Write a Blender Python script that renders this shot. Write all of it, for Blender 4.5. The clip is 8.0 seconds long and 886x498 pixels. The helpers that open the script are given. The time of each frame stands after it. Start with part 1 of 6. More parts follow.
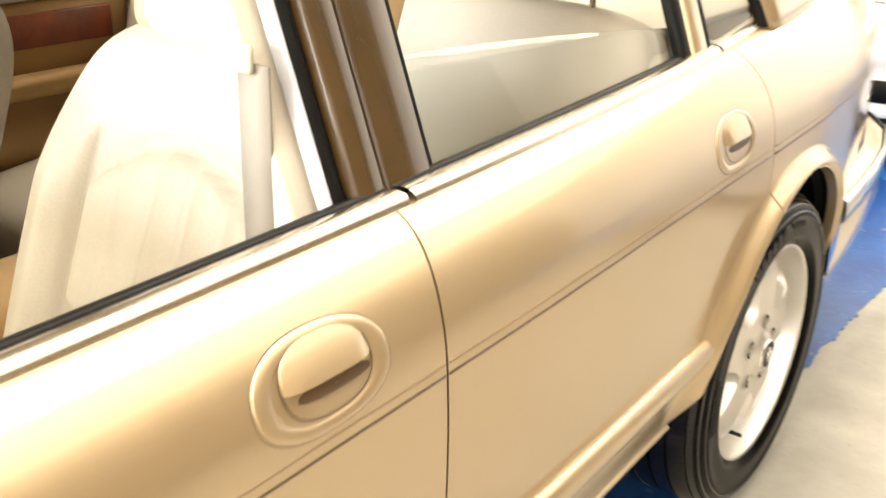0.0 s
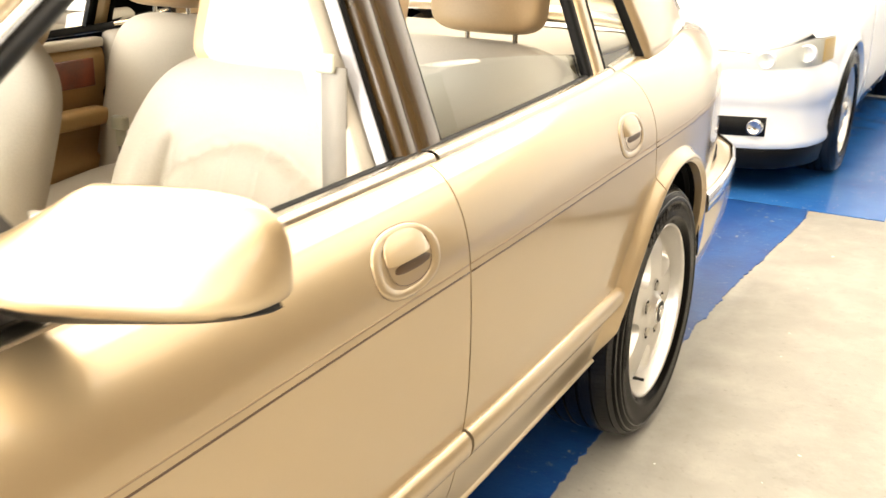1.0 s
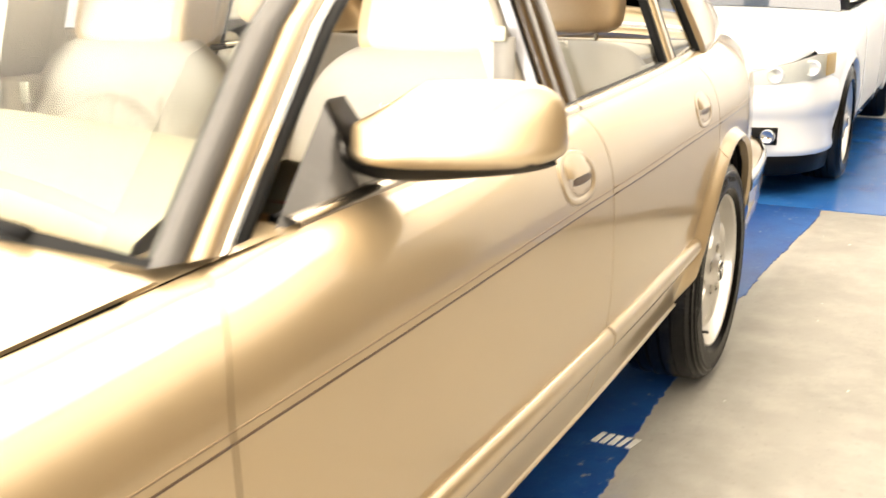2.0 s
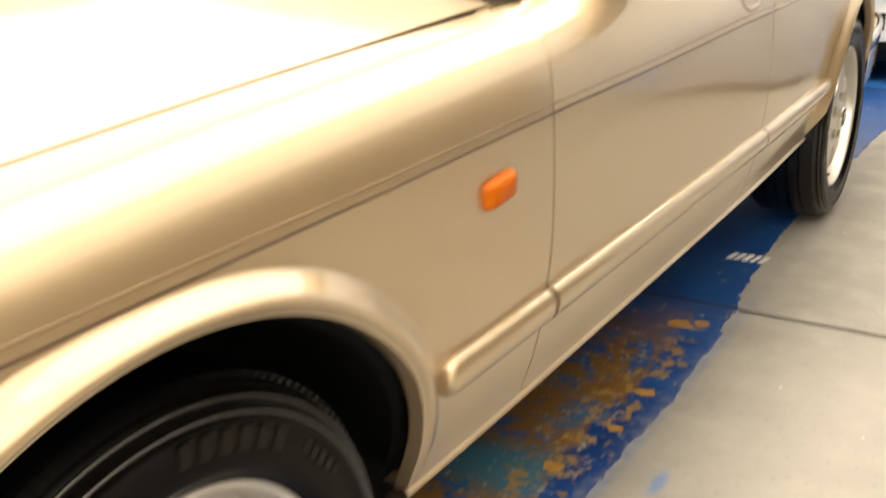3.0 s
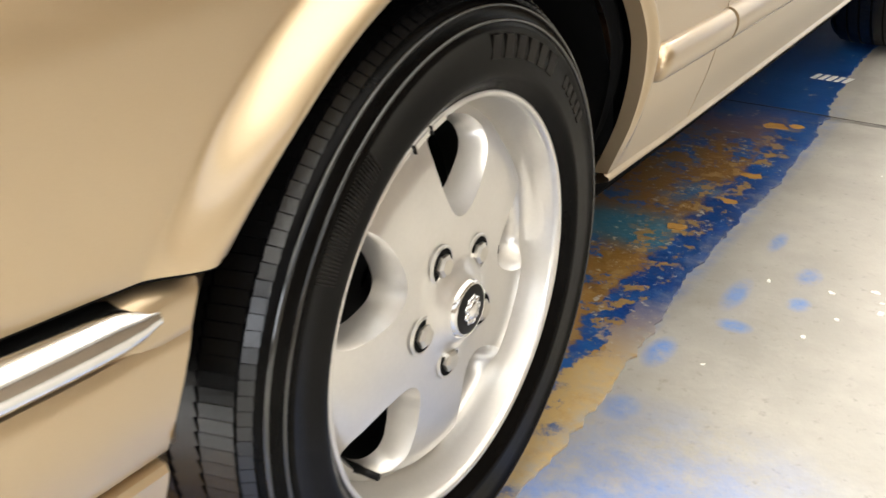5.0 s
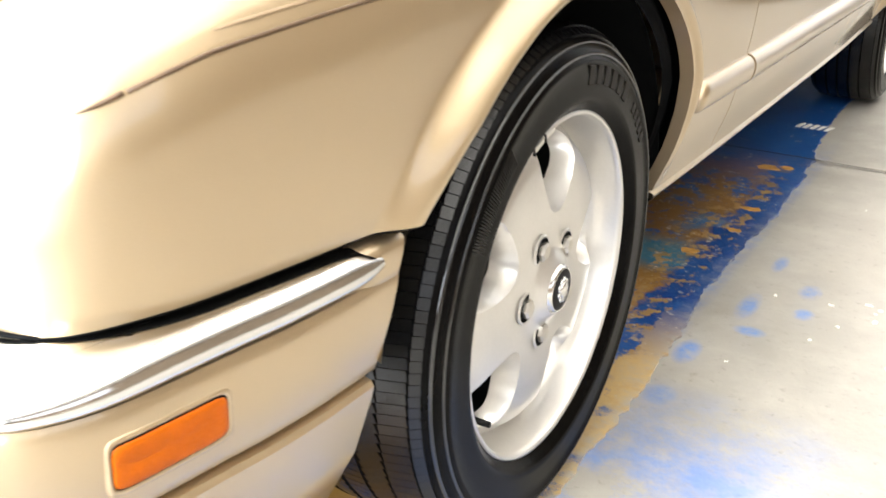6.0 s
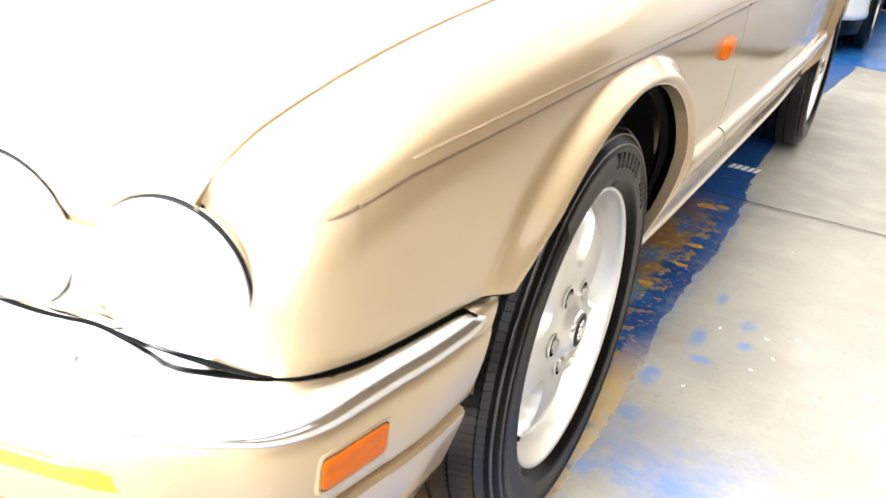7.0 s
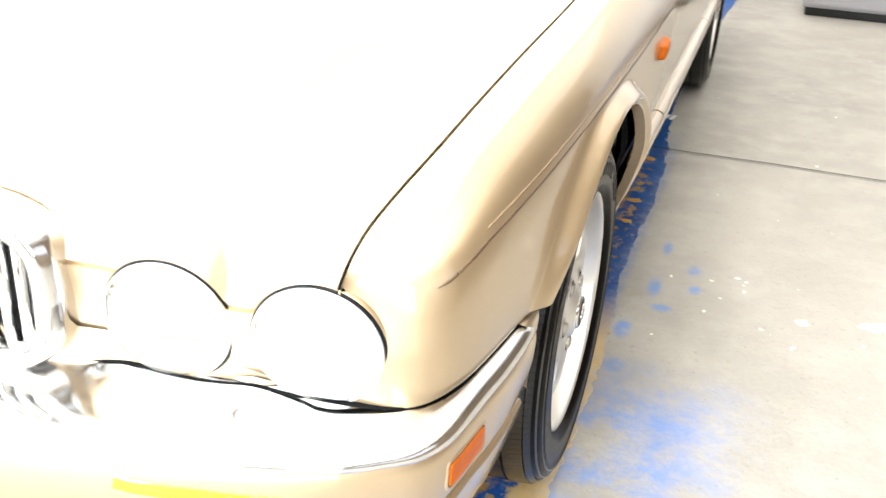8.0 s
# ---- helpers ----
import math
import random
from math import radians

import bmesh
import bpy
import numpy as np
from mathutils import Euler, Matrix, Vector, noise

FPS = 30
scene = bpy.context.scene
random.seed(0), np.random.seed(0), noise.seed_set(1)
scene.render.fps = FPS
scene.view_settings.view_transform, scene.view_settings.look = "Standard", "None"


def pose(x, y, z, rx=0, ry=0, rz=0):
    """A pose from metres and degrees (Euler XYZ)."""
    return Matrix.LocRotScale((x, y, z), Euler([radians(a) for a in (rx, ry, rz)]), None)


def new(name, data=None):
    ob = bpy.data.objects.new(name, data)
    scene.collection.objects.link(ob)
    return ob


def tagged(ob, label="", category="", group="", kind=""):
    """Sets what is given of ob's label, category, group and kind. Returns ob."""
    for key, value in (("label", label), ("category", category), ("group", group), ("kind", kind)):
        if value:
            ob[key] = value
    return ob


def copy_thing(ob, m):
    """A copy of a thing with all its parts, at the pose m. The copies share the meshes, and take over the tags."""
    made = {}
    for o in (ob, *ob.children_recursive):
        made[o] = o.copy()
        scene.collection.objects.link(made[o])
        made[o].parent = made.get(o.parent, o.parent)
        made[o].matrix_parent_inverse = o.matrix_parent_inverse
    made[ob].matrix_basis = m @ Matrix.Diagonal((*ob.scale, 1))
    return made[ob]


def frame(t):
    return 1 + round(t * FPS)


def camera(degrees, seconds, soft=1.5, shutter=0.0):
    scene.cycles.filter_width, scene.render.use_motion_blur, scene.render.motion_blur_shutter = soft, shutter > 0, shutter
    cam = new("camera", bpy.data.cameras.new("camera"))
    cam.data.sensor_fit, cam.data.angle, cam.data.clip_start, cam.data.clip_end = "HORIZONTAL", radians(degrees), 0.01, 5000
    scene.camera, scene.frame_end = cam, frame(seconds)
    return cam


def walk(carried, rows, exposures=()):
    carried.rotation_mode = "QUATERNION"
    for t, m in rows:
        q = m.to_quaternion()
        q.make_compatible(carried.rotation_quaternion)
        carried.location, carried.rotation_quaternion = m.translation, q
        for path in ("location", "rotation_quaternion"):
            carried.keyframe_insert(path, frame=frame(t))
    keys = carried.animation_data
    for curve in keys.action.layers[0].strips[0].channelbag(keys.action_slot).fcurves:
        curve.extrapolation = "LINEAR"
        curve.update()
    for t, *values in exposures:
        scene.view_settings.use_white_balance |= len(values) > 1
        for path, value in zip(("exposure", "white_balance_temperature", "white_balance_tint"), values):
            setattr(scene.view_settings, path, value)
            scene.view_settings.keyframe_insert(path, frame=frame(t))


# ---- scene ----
cam = camera(47.3, 8.0, shutter=0.5)
# seconds, eye x, y, z, yaw, pitch, roll
PATH = [
    (0.0, 1.393, 1.087, 1.265, 37.42, -22.73, -1.29),
    (0.5, 1.449, 0.826, 1.256, 31.89, -20.59, -1.25),
    (1.0, 1.511, 0.557, 1.270, 29.24, -18.66, -1.01),
    (1.2, 1.502, 0.462, 1.275, 28.52, -18.36, -1.68),
    (2.3, 1.447, -0.142, 1.130, 28.34, -14.95, 1.90),
    (2.5, 1.461, -0.255, 1.105, 29.40, -15.76, 2.31),
    (3.0, 1.448, -0.485, 1.033, 31.68, -19.55, 1.22),
    (3.5, 1.381, -0.585, 0.919, 32.10, -22.57, 0.27),
    (4.0, 1.345, -0.644, 0.814, 31.46, -24.23, 1.43),
    (4.5, 1.324, -0.722, 0.790, 31.69, -24.51, -0.26),
    (4.7, 1.315, -0.730, 0.802, 32.51, -25.61, -0.56),
    (5.8, 1.312, -1.017, 0.831, 30.95, -22.84, -1.45),
    (6.0, 1.304, -1.062, 0.837, 30.70, -22.08, -1.79),
    (6.5, 1.251, -1.178, 0.859, 28.53, -20.43, -3.73),
    (7.0, 1.220, -1.348, 0.992, 26.82, -22.44, -6.95),
    (7.5, 1.178, -1.506, 1.117, 23.52, -24.64, -4.98),
    (8.0, 1.110, -1.619, 1.203, 18.88, -25.30, -2.49),
]
# seconds, stops, kelvin, tint
EXPOSURE = [
    (0.0, -0.06, 7250, 11), (1.2, -0.22, 7300, 11), (2.5, -0.50, 7250, 12), (3.0, -0.72, 7200, 12), (3.6, -0.68, 6850, 11), (4.0, -0.64, 6400, 11),
    (4.5, -0.66, 6350, 11), (6.0, -0.40, 6150, 11), (6.5, -0.38, 6150, 11), (7.5, -0.54, 6150, 11), (8.0, -0.66, 6150, 11),
]
walk(cam, [(t, pose(x, y, z, 90 + pitch, roll, yaw)) for t, x, y, z, yaw, pitch, roll in PATH], EXPOSURE)

# ---- light ----
world = bpy.data.worlds.new("world")
scene.world = world
world.use_nodes = True
wn = world.node_tree.nodes
sky = wn.new("ShaderNodeTexSky")
sky.sky_type = "NISHITA"
sky.sun_disc = False
sky.sun_elevation, sky.sun_rotation = radians(40), radians(30)
world.node_tree.links.new(sky.outputs[0], wn["Background"].inputs[0])
wn["Background"].inputs[1].default_value = 0.1


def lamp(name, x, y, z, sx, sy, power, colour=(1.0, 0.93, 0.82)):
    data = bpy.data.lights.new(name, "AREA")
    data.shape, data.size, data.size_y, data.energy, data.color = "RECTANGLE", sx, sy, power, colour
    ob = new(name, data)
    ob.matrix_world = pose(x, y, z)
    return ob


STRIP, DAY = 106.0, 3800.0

# ---- materials ----
def material(name, colour, rough=0.5, metal=0.0, vary=0.0, scale=8.0, fine=0.0, fine_scale=200.0, bump=0.0, bump_scale=60.0, coat=0.0, shine=0.5, coat_ior=1.5, coat_rough=0.03):
    m = bpy.data.materials.new(name)
    m.use_nodes = True
    n, l = m.node_tree.nodes, m.node_tree.links
    b = n["Principled BSDF"]
    b.inputs["Base Color"].default_value = (*colour, 1)
    b.inputs["Roughness"].default_value = rough
    b.inputs["Metallic"].default_value = metal
    b.inputs["Coat Weight"].default_value = coat
    b.inputs["Specular IOR Level"].default_value = shine
    b.inputs["Coat Roughness"].default_value = coat_rough
    b.inputs["Coat IOR"].default_value = coat_ior
    tc = n.new("ShaderNodeTexCoord")
    if vary or fine:
        big, small = n.new("ShaderNodeTexNoise"), n.new("ShaderNodeTexNoise")
        big.inputs["Scale"].default_value, small.inputs["Scale"].default_value = scale, fine_scale
        big.inputs["Detail"].default_value, small.inputs["Detail"].default_value = 5, 3
        l.new(tc.outputs["Object"], big.inputs[0]), l.new(tc.outputs["Object"], small.inputs[0])
        add = n.new("ShaderNodeMath")
        add.operation = "MULTIPLY_ADD"
        add.inputs[1].default_value = fine / max(vary, 1e-4)
        l.new(small.outputs[0], add.inputs[0]), l.new(big.outputs[0], add.inputs[2])
        ramp = n.new("ShaderNodeMapRange")
        mid = 0.5 + 0.5 * fine / max(vary, 1e-4)
        ramp.inputs[1].default_value, ramp.inputs[2].default_value = mid - 0.35, mid + 0.35
        ramp.inputs[3].default_value, ramp.inputs[4].default_value = 1 - vary, 1 + vary
        l.new(add.outputs[0], ramp.inputs[0])
        mul = n.new("ShaderNodeVectorMath")
        mul.operation = "SCALE"
        mul.inputs[0].default_value = colour
        l.new(ramp.outputs[0], mul.inputs["Scale"])
        l.new(mul.outputs[0], b.inputs["Base Color"])
    if bump:
        t = n.new("ShaderNodeTexNoise")
        t.inputs["Scale"].default_value, t.inputs["Detail"].default_value = bump_scale, 4
        l.new(tc.outputs["Object"], t.inputs[0])
        bp = n.new("ShaderNodeBump")
        bp.inputs["Strength"].default_value, bp.inputs["Distance"].default_value = bump, 0.004
        l.new(t.outputs[0], bp.inputs["Height"]), l.new(bp.outputs[0], b.inputs["Normal"])
    return m


PAINT = material("gold_paint", (0.466, 0.354, 0.213), 0.42, 0.84, vary=0.03, scale=3, fine=0.03, fine_scale=900, bump=0.02, bump_scale=7, coat=1.0, coat_ior=1.65, coat_rough=0.09)
CHROME = material("chrome", (0.74, 0.73, 0.71), 0.13, 1.0, vary=0.04, scale=12)
RUBBER = material("tyre_rubber", (0.0022, 0.0020, 0.0018), 0.24, 0, vary=0.25, scale=14, fine=0.1, bump=0.03, bump_scale=300, shine=0.06)
TREAD = material("tread_rubber", (0.005, 0.005, 0.005), 0.24, 0, vary=0.25, scale=20, bump=0.05, bump_scale=200, shine=0.45)
BLACK = material("black_trim", (0.004, 0.004, 0.004), 0.45, 0, vary=0.2, shine=0.15)
# Underbody black, also laid into gaps and pits for their shade.
UNDER_AND_SHADE = material("underbody", (0.003, 0.003, 0.003), 0.95, 0, vary=0.2, shine=0.1)
ALLOY = material("alloy_wheel", (0.61, 0.587, 0.545), 0.29, 0.72, vary=0.05, scale=18, fine=0.03, coat=0.3)
AMBER = material("amber_lens", (0.44, 0.092, 0.0004), 0.4, 0, vary=0.15, scale=60, bump=0.2, bump_scale=250, coat=0.06, shine=0.12)
LEATHER = material("ivory_leather", (0.44, 0.398, 0.328), 0.5, 0, vary=0.06, scale=6, fine=0.04, bump=0.12, bump_scale=220)
WOOD = material("walnut", (0.16, 0.028, 0.006), 0.3, 0, vary=0.7, scale=14, fine=0.2, coat=0.35)
WALL = material("white_wall", (0.82, 0.80, 0.75), 0.8, 0, vary=0.05, scale=1.2, fine=0.03, bump=0.1)
CONCRETE = material("concrete", (0.36, 0.33, 0.28), 0.75, 0, vary=0.12, scale=1.4, fine=0.08, fine_scale=70, bump=0.12, bump_scale=90)
WHITE_PAINT = material("white_car_paint", (0.78, 0.80, 0.82), 0.3, 0.0, vary=0.02, coat=1.0)


BROWNWALL = material("brown_wall", (0.13, 0.095, 0.06), 0.8, 0, vary=0.2, scale=1.5, fine=0.05)
GREYWALL = material("grey_wall", (0.30, 0.28, 0.25), 0.8, 0, vary=0.1, scale=1.2, fine=0.03)
TRIM = material("grey_trim", (0.06, 0.055, 0.05), 0.35, 0, vary=0.15)
# Gloss black cover; the uneven brown stands for what it reflects.
GLOSS_REFLECTION = material("pillar_reflection", (0.040, 0.023, 0.008), 0.22, 0, vary=0.6, scale=6, coat=0.5)
# Belt chrome, browned in its colour for the surroundings it reflects.
BELT_REFLECTION = material("belt_chrome_reflection", (0.70, 0.63, 0.53), 0.24, 1.0, vary=0.15, scale=9)
SILVER = material("lamp_silver", (0.86, 0.86, 0.86), 0.38, 0.5, vary=0.05, scale=30)
JOINT = material("joint_grime", (0.05, 0.044, 0.036), 0.9, 0, vary=0.3, scale=9)
# Coach line brown, reused for the shade round the door pulls.
LINE_AND_SHADE = material("coach_line", (0.075, 0.040, 0.016), 0.4, 0, vary=0.1)
LINE_PALE = material("pale_coach_line", (0.22, 0.15, 0.08), 0.5, 0.0, vary=0.1)
YELLOW = material("yellow_lens", (0.85, 0.36, 0.004), 0.15, 0, vary=0.05, scale=40, coat=0.6)
PALE_AMBER = material("pale_amber", (0.75, 0.55, 0.28), 0.2, 0, vary=0.1, coat=0.5)
REDLENS = material("red_lens", (0.25, 0.01, 0.01), 0.12, 0, vary=0.1, coat=0.8)
MARK = material("sidewall_mark", (0.009, 0.0075, 0.006), 0.4, 0, vary=0.2, shine=0.08)
RIDGE = material("glossy_rubber", (0.004, 0.004, 0.004), 0.12, 0, vary=0.2, shine=0.9)
DARKMETAL = material("dark_metal", (0.012, 0.012, 0.012), 0.6, 0.3, vary=0.2)
LUG = material("lug_steel", (0.55, 0.52, 0.46), 0.3, 0.9, vary=0.15, scale=60)
CARPET = material("carpet", (0.12, 0.07, 0.035), 0.95, 0, vary=0.2, bump=0.3, bump_scale=500)
SAND = material("sand_leather", (0.44, 0.31, 0.17), 0.5, 0, vary=0.08, scale=7, fine=0.04, bump=0.12, bump_scale=220)
TAN = material("tan_leather", (0.40, 0.25, 0.10), 0.5, 0, vary=0.08, scale=7, fine=0.04, bump=0.12, bump_scale=220)
DASH = material("cream_dash", (0.35, 0.335, 0.255), 0.6, 0, vary=0.05, fine=0.03, bump=0.1, bump_scale=300)
WORNWHITE = material("worn_white", (0.72, 0.71, 0.66), 0.8, 0, vary=0.15, scale=60)
CREAM = material("cream_blot", (0.78, 0.72, 0.58), 0.7, 0, vary=0.08, scale=40)
OCHRE = material("ochre_blot", (0.40, 0.21, 0.04), 0.8, 0, vary=0.2, scale=70, bump=0.2)
WEBBING = material("belt_webbing", (0.19, 0.172, 0.145), 0.8, 0, vary=0.08, scale=30, bump=0.2, bump_scale=400)
GREY = material("grey_metal", (0.34, 0.34, 0.36), 0.5, 0, vary=0.06, scale=4, fine=0.04)


def sheen_material():
    m = bpy.data.materials.new("window_glass")
    m.use_nodes = True
    n, l = m.node_tree.nodes, m.node_tree.links
    n.remove(n["Principled BSDF"])
    clear, gloss, mix, fres = n.new("ShaderNodeBsdfTransparent"), n.new("ShaderNodeBsdfGlossy"), n.new("ShaderNodeMixShader"), n.new("ShaderNodeFresnel")
    clear.inputs[0].default_value = (0.93, 0.96, 0.93, 1)
    gloss.inputs["Roughness"].default_value = 0.02
    fres.inputs[0].default_value = 1.45
    l.new(fres.outputs[0], mix.inputs[0]), l.new(clear.outputs[0], mix.inputs[1]), l.new(gloss.outputs[0], mix.inputs[2])
    l.new(mix.outputs[0], n["Material Output"].inputs[0])
    return m


SHEEN = sheen_material()
DARKGLASS = material("dark_glass", (0.02, 0.03, 0.05), 0.05, 0, vary=0.2, coat=1.0)


def noise_mask(n, l, co, scale, low, high, detail=6, rough=0.6, offset=(0, 0, 0)):
    t, r, mp = n.new("ShaderNodeTexNoise"), n.new("ShaderNodeMapRange"), n.new("ShaderNodeMapping")
    mp.inputs[1].default_value = offset
    l.new(co, mp.inputs[0]), l.new(mp.outputs[0], t.inputs[0])
    t.inputs["Scale"].default_value, t.inputs["Detail"].default_value, t.inputs["Roughness"].default_value = scale, detail, rough
    r.inputs[1].default_value, r.inputs[2].default_value = low, high
    l.new(t.outputs[0], r.inputs[0])
    return r.outputs[0]


def band(n, l, value, a, b, c, d):
    """Rises from a to b and falls from c to d."""
    up, down, mul = n.new("ShaderNodeMapRange"), n.new("ShaderNodeMapRange"), n.new("ShaderNodeMath")
    up.inputs[1].default_value, up.inputs[2].default_value = a, b
    down.inputs[1].default_value, down.inputs[2].default_value = c, d
    down.inputs[3].default_value, down.inputs[4].default_value = 1, 0
    mul.operation = "MULTIPLY"
    l.new(value, up.inputs[0]), l.new(value, down.inputs[0]), l.new(up.outputs[0], mul.inputs[0]), l.new(down.outputs[0], mul.inputs[1])
    return mul.outputs[0]


def times(n, l, *values):
    out = values[0]
    for v in values[1:]:
        m = n.new("ShaderNodeMath")
        m.operation = "MULTIPLY"
        l.new(out, m.inputs[0])
        if isinstance(v, float):
            m.inputs[1].default_value = v
        else:
            l.new(v, m.inputs[1])
        out = m.outputs[0]
    return out


def over(n, l, below, colour, mask):
    m = n.new("ShaderNodeMix")
    m.data_type = "RGBA"
    l.new(mask, m.inputs[0])
    if isinstance(below, tuple):
        m.inputs[6].default_value = (*below, 1)
    else:
        l.new(below, m.inputs[6])
    m.inputs[7].default_value = (*colour, 1)
    return m.outputs[2]


def spot(n, l, co, x, y, rx, ry):
    """A soft oval round a place on the floor."""
    mp, ln, r = n.new("ShaderNodeMapping"), n.new("ShaderNodeVectorMath"), n.new("ShaderNodeMapRange")
    mp.vector_type = "TEXTURE"
    mp.inputs["Location"].default_value, mp.inputs["Scale"].default_value = (x, y, 0), (rx, ry, 1)
    ln.operation = "LENGTH"
    r.inputs[1].default_value, r.inputs[2].default_value, r.inputs[3].default_value, r.inputs[4].default_value = 0.5, 1.3, 1, 0
    l.new(co, mp.inputs[0]), l.new(mp.outputs[0], ln.inputs[0]), l.new(ln.outputs["Value"], r.inputs[0])
    return r.outputs[0]


DABS = ((0.922, 1.075, 0.014, 0.045), (0.921, 0.818, 0.018, 0.060), (0.953, 0.705, 0.026, 0.020), (1.011, 0.955, 0.020, 0.035), (1.023, 0.838, 0.018, 0.025), (0.890, 0.385, 0.025, 0.030), (0.880, 0.56, 0.020, 0.045))


def floor_material(name, painted, lit_tone=False):
    m = bpy.data.materials.new(name)
    m.use_nodes = True
    n, l = m.node_tree.nodes, m.node_tree.links
    b = n["Principled BSDF"]
    co = n.new("ShaderNodeNewGeometry").outputs["Position"]
    sep = n.new("ShaderNodeSeparateXYZ")
    l.new(co, sep.inputs[0])
    x, y = sep.outputs[0], sep.outputs[1]
    if lit_tone:
        # Same blue in a lighter tone, for the better lit bay behind.
        c = over(n, l, (0.010, 0.085, 0.31), (0.026, 0.150, 0.44), noise_mask(n, l, co, 2.2, 0.35, 0.7))
        c = over(n, l, c, (0.40, 0.37, 0.31), times(n, l, noise_mask(n, l, co, 38, 0.64, 0.70, 5, 0.6), noise_mask(n, l, co, 2.5, 0.45, 0.6)))
        rough, grain = 0.26, 0.08
    elif painted:
        # Base blue is darkened here for the shade under the car.
        c = over(n, l, (0.005, 0.044, 0.185), (0.012, 0.090, 0.30), noise_mask(n, l, co, 3.0, 0.35, 0.7))
        c = over(n, l, c, (0.005, 0.040, 0.20), noise_mask(n, l, co, 11, 0.50, 0.70, offset=(3, 1, 0)))
        front = band(n, l, y, -3.0, -2.0, 1.55, 1.95)
        wob = n.new("ShaderNodeMath")
        wob.operation = "MULTIPLY_ADD"
        l.new(noise_mask(n, l, co, 13, 0.2, 0.8, 9, 0.72, (6, 3, 0)), wob.inputs[0])
        wob.inputs[1].default_value = 0.12
        l.new(x, wob.inputs[2])
        xw = wob.outputs[0]
        inner = times(n, l, band(n, l, xw, -9.0, -8.0, 0.795, 0.815), front)
        # older coats: brown ochre worn through in broad ragged patches, paler towards the front
        c = over(n, l, c, (0.20, 0.098, 0.020), times(n, l, inner, noise_mask(n, l, co, 6.0, 0.39, 0.46, 9, 0.68, (1, 9, 0))))
        c = over(n, l, c, (0.29, 0.155, 0.035), times(n, l, inner, band(n, l, y, -3.0, -2.0, 0.75, 0.95), noise_mask(n, l, co, 9.0, 0.37, 0.44, 9, 0.70, (4, 4, 0))))
        c = over(n, l, c, (0.012, 0.085, 0.27), times(n, l, inner, noise_mask(n, l, co, 12, 0.53, 0.57, 9, 0.74, (8, 2, 0))))
        c = over(n, l, c, (0.035, 0.16, 0.235), times(n, l, band(n, l, y, 0.86, 0.93, 1.02, 1.10), band(n, l, xw, 0.55, 0.64, 0.78, 0.82), noise_mask(n, l, co, 10, 0.30, 0.46, 8, 0.7, (7, 2, 0)), 0.9))
        c = over(n, l, c, (0.04, 0.13, 0.24), times(n, l, inner, band(n, l, y, 1.0, 1.2, 3.0, 3.5), noise_mask(n, l, co, 5.0, 0.52, 0.60, 8, 0.7, (9, 6, 0)), 0.8))
        # flecks between the worn patches and the fresher outer band
        flecks = times(n, l, band(n, l, xw, 0.70, 0.74, 0.845, 0.86), front)
        c = over(n, l, c, (0.31, 0.19, 0.066), times(n, l, flecks, noise_mask(n, l, co, 24, 0.525, 0.56, 8, 0.68, (3, 8, 0))))
        c = over(n, l, c, (0.40, 0.36, 0.27), times(n, l, noise_mask(n, l, co, 62, 0.62, 0.66, 5, 0.6), noise_mask(n, l, co, 5, 0.42, 0.55), front))
        # a pale ochre band along the edge, ahead
        outer = times(n, l, band(n, l, xw, 0.846, 0.856, 8.0, 9.0), band(n, l, y, -3.0, -2.0, 0.46, 0.74))
        c = over(n, l, c, (0.45, 0.31, 0.125), times(n, l, outer, noise_mask(n, l, co, 10, 0.38, 0.45, 9, 0.76, (2, 2, 0))))
        c = over(n, l, c, (0.36, 0.22, 0.07), times(n, l, outer, noise_mask(n, l, co, 28, 0.52, 0.66, 6, 0.7, (5, 2, 0)), 0.6))
        c = over(n, l, c, (0.40, 0.37, 0.31), times(n, l, noise_mask(n, l, co, 38, 0.62, 0.68, 5, 0.6), noise_mask(n, l, co, 2.5, 0.42, 0.6)))
        edge = times(n, l, band(n, l, xw, 0.865, 0.925, 8.0, 9.0), band(n, l, y, -3.0, -2.0, 3.5, 4.5))
        c = over(n, l, c, (0.30, 0.285, 0.25), times(n, l, edge, noise_mask(n, l, co, 30, 0.36, 0.60, 8, 0.72, (4, 7, 0)), 0.85))
        rough, grain = 0.36, 0.12
    else:
        c = over(n, l, (0.330, 0.312, 0.274), (0.250, 0.236, 0.207), noise_mask(n, l, co, 1.1, 0.38, 0.68))
        c = over(n, l, c, (0.375, 0.355, 0.313), noise_mask(n, l, co, 6.5, 0.45, 0.80, 8, 0.65, (2, 5, 0)))
        c = over(n, l, c, (0.15, 0.135, 0.115), times(n, l, noise_mask(n, l, co, 55, 0.60, 0.74, 4), 0.5))
        near = times(n, l, band(n, l, x, 0.80, 0.84, 1.02, 1.25), band(n, l, y, -1.3, -0.9, 0.25, 0.45))
        c = over(n, l, c, (0.07, 0.20, 0.58), times(n, l, near, noise_mask(n, l, co, 7.5, 0.42, 0.60, 9, 0.74, (5, 0, 0)), 0.75))
        rim = times(n, l, band(n, l, x, 0.70, 0.75, 0.838, 0.858), band(n, l, y, 0.3, 0.6, 1.7, 2.2))
        c = over(n, l, c, (0.05, 0.15, 0.42), times(n, l, rim, noise_mask(n, l, co, 24, 0.34, 0.66, 8, 0.7, (1, 4, 0)), 0.6))
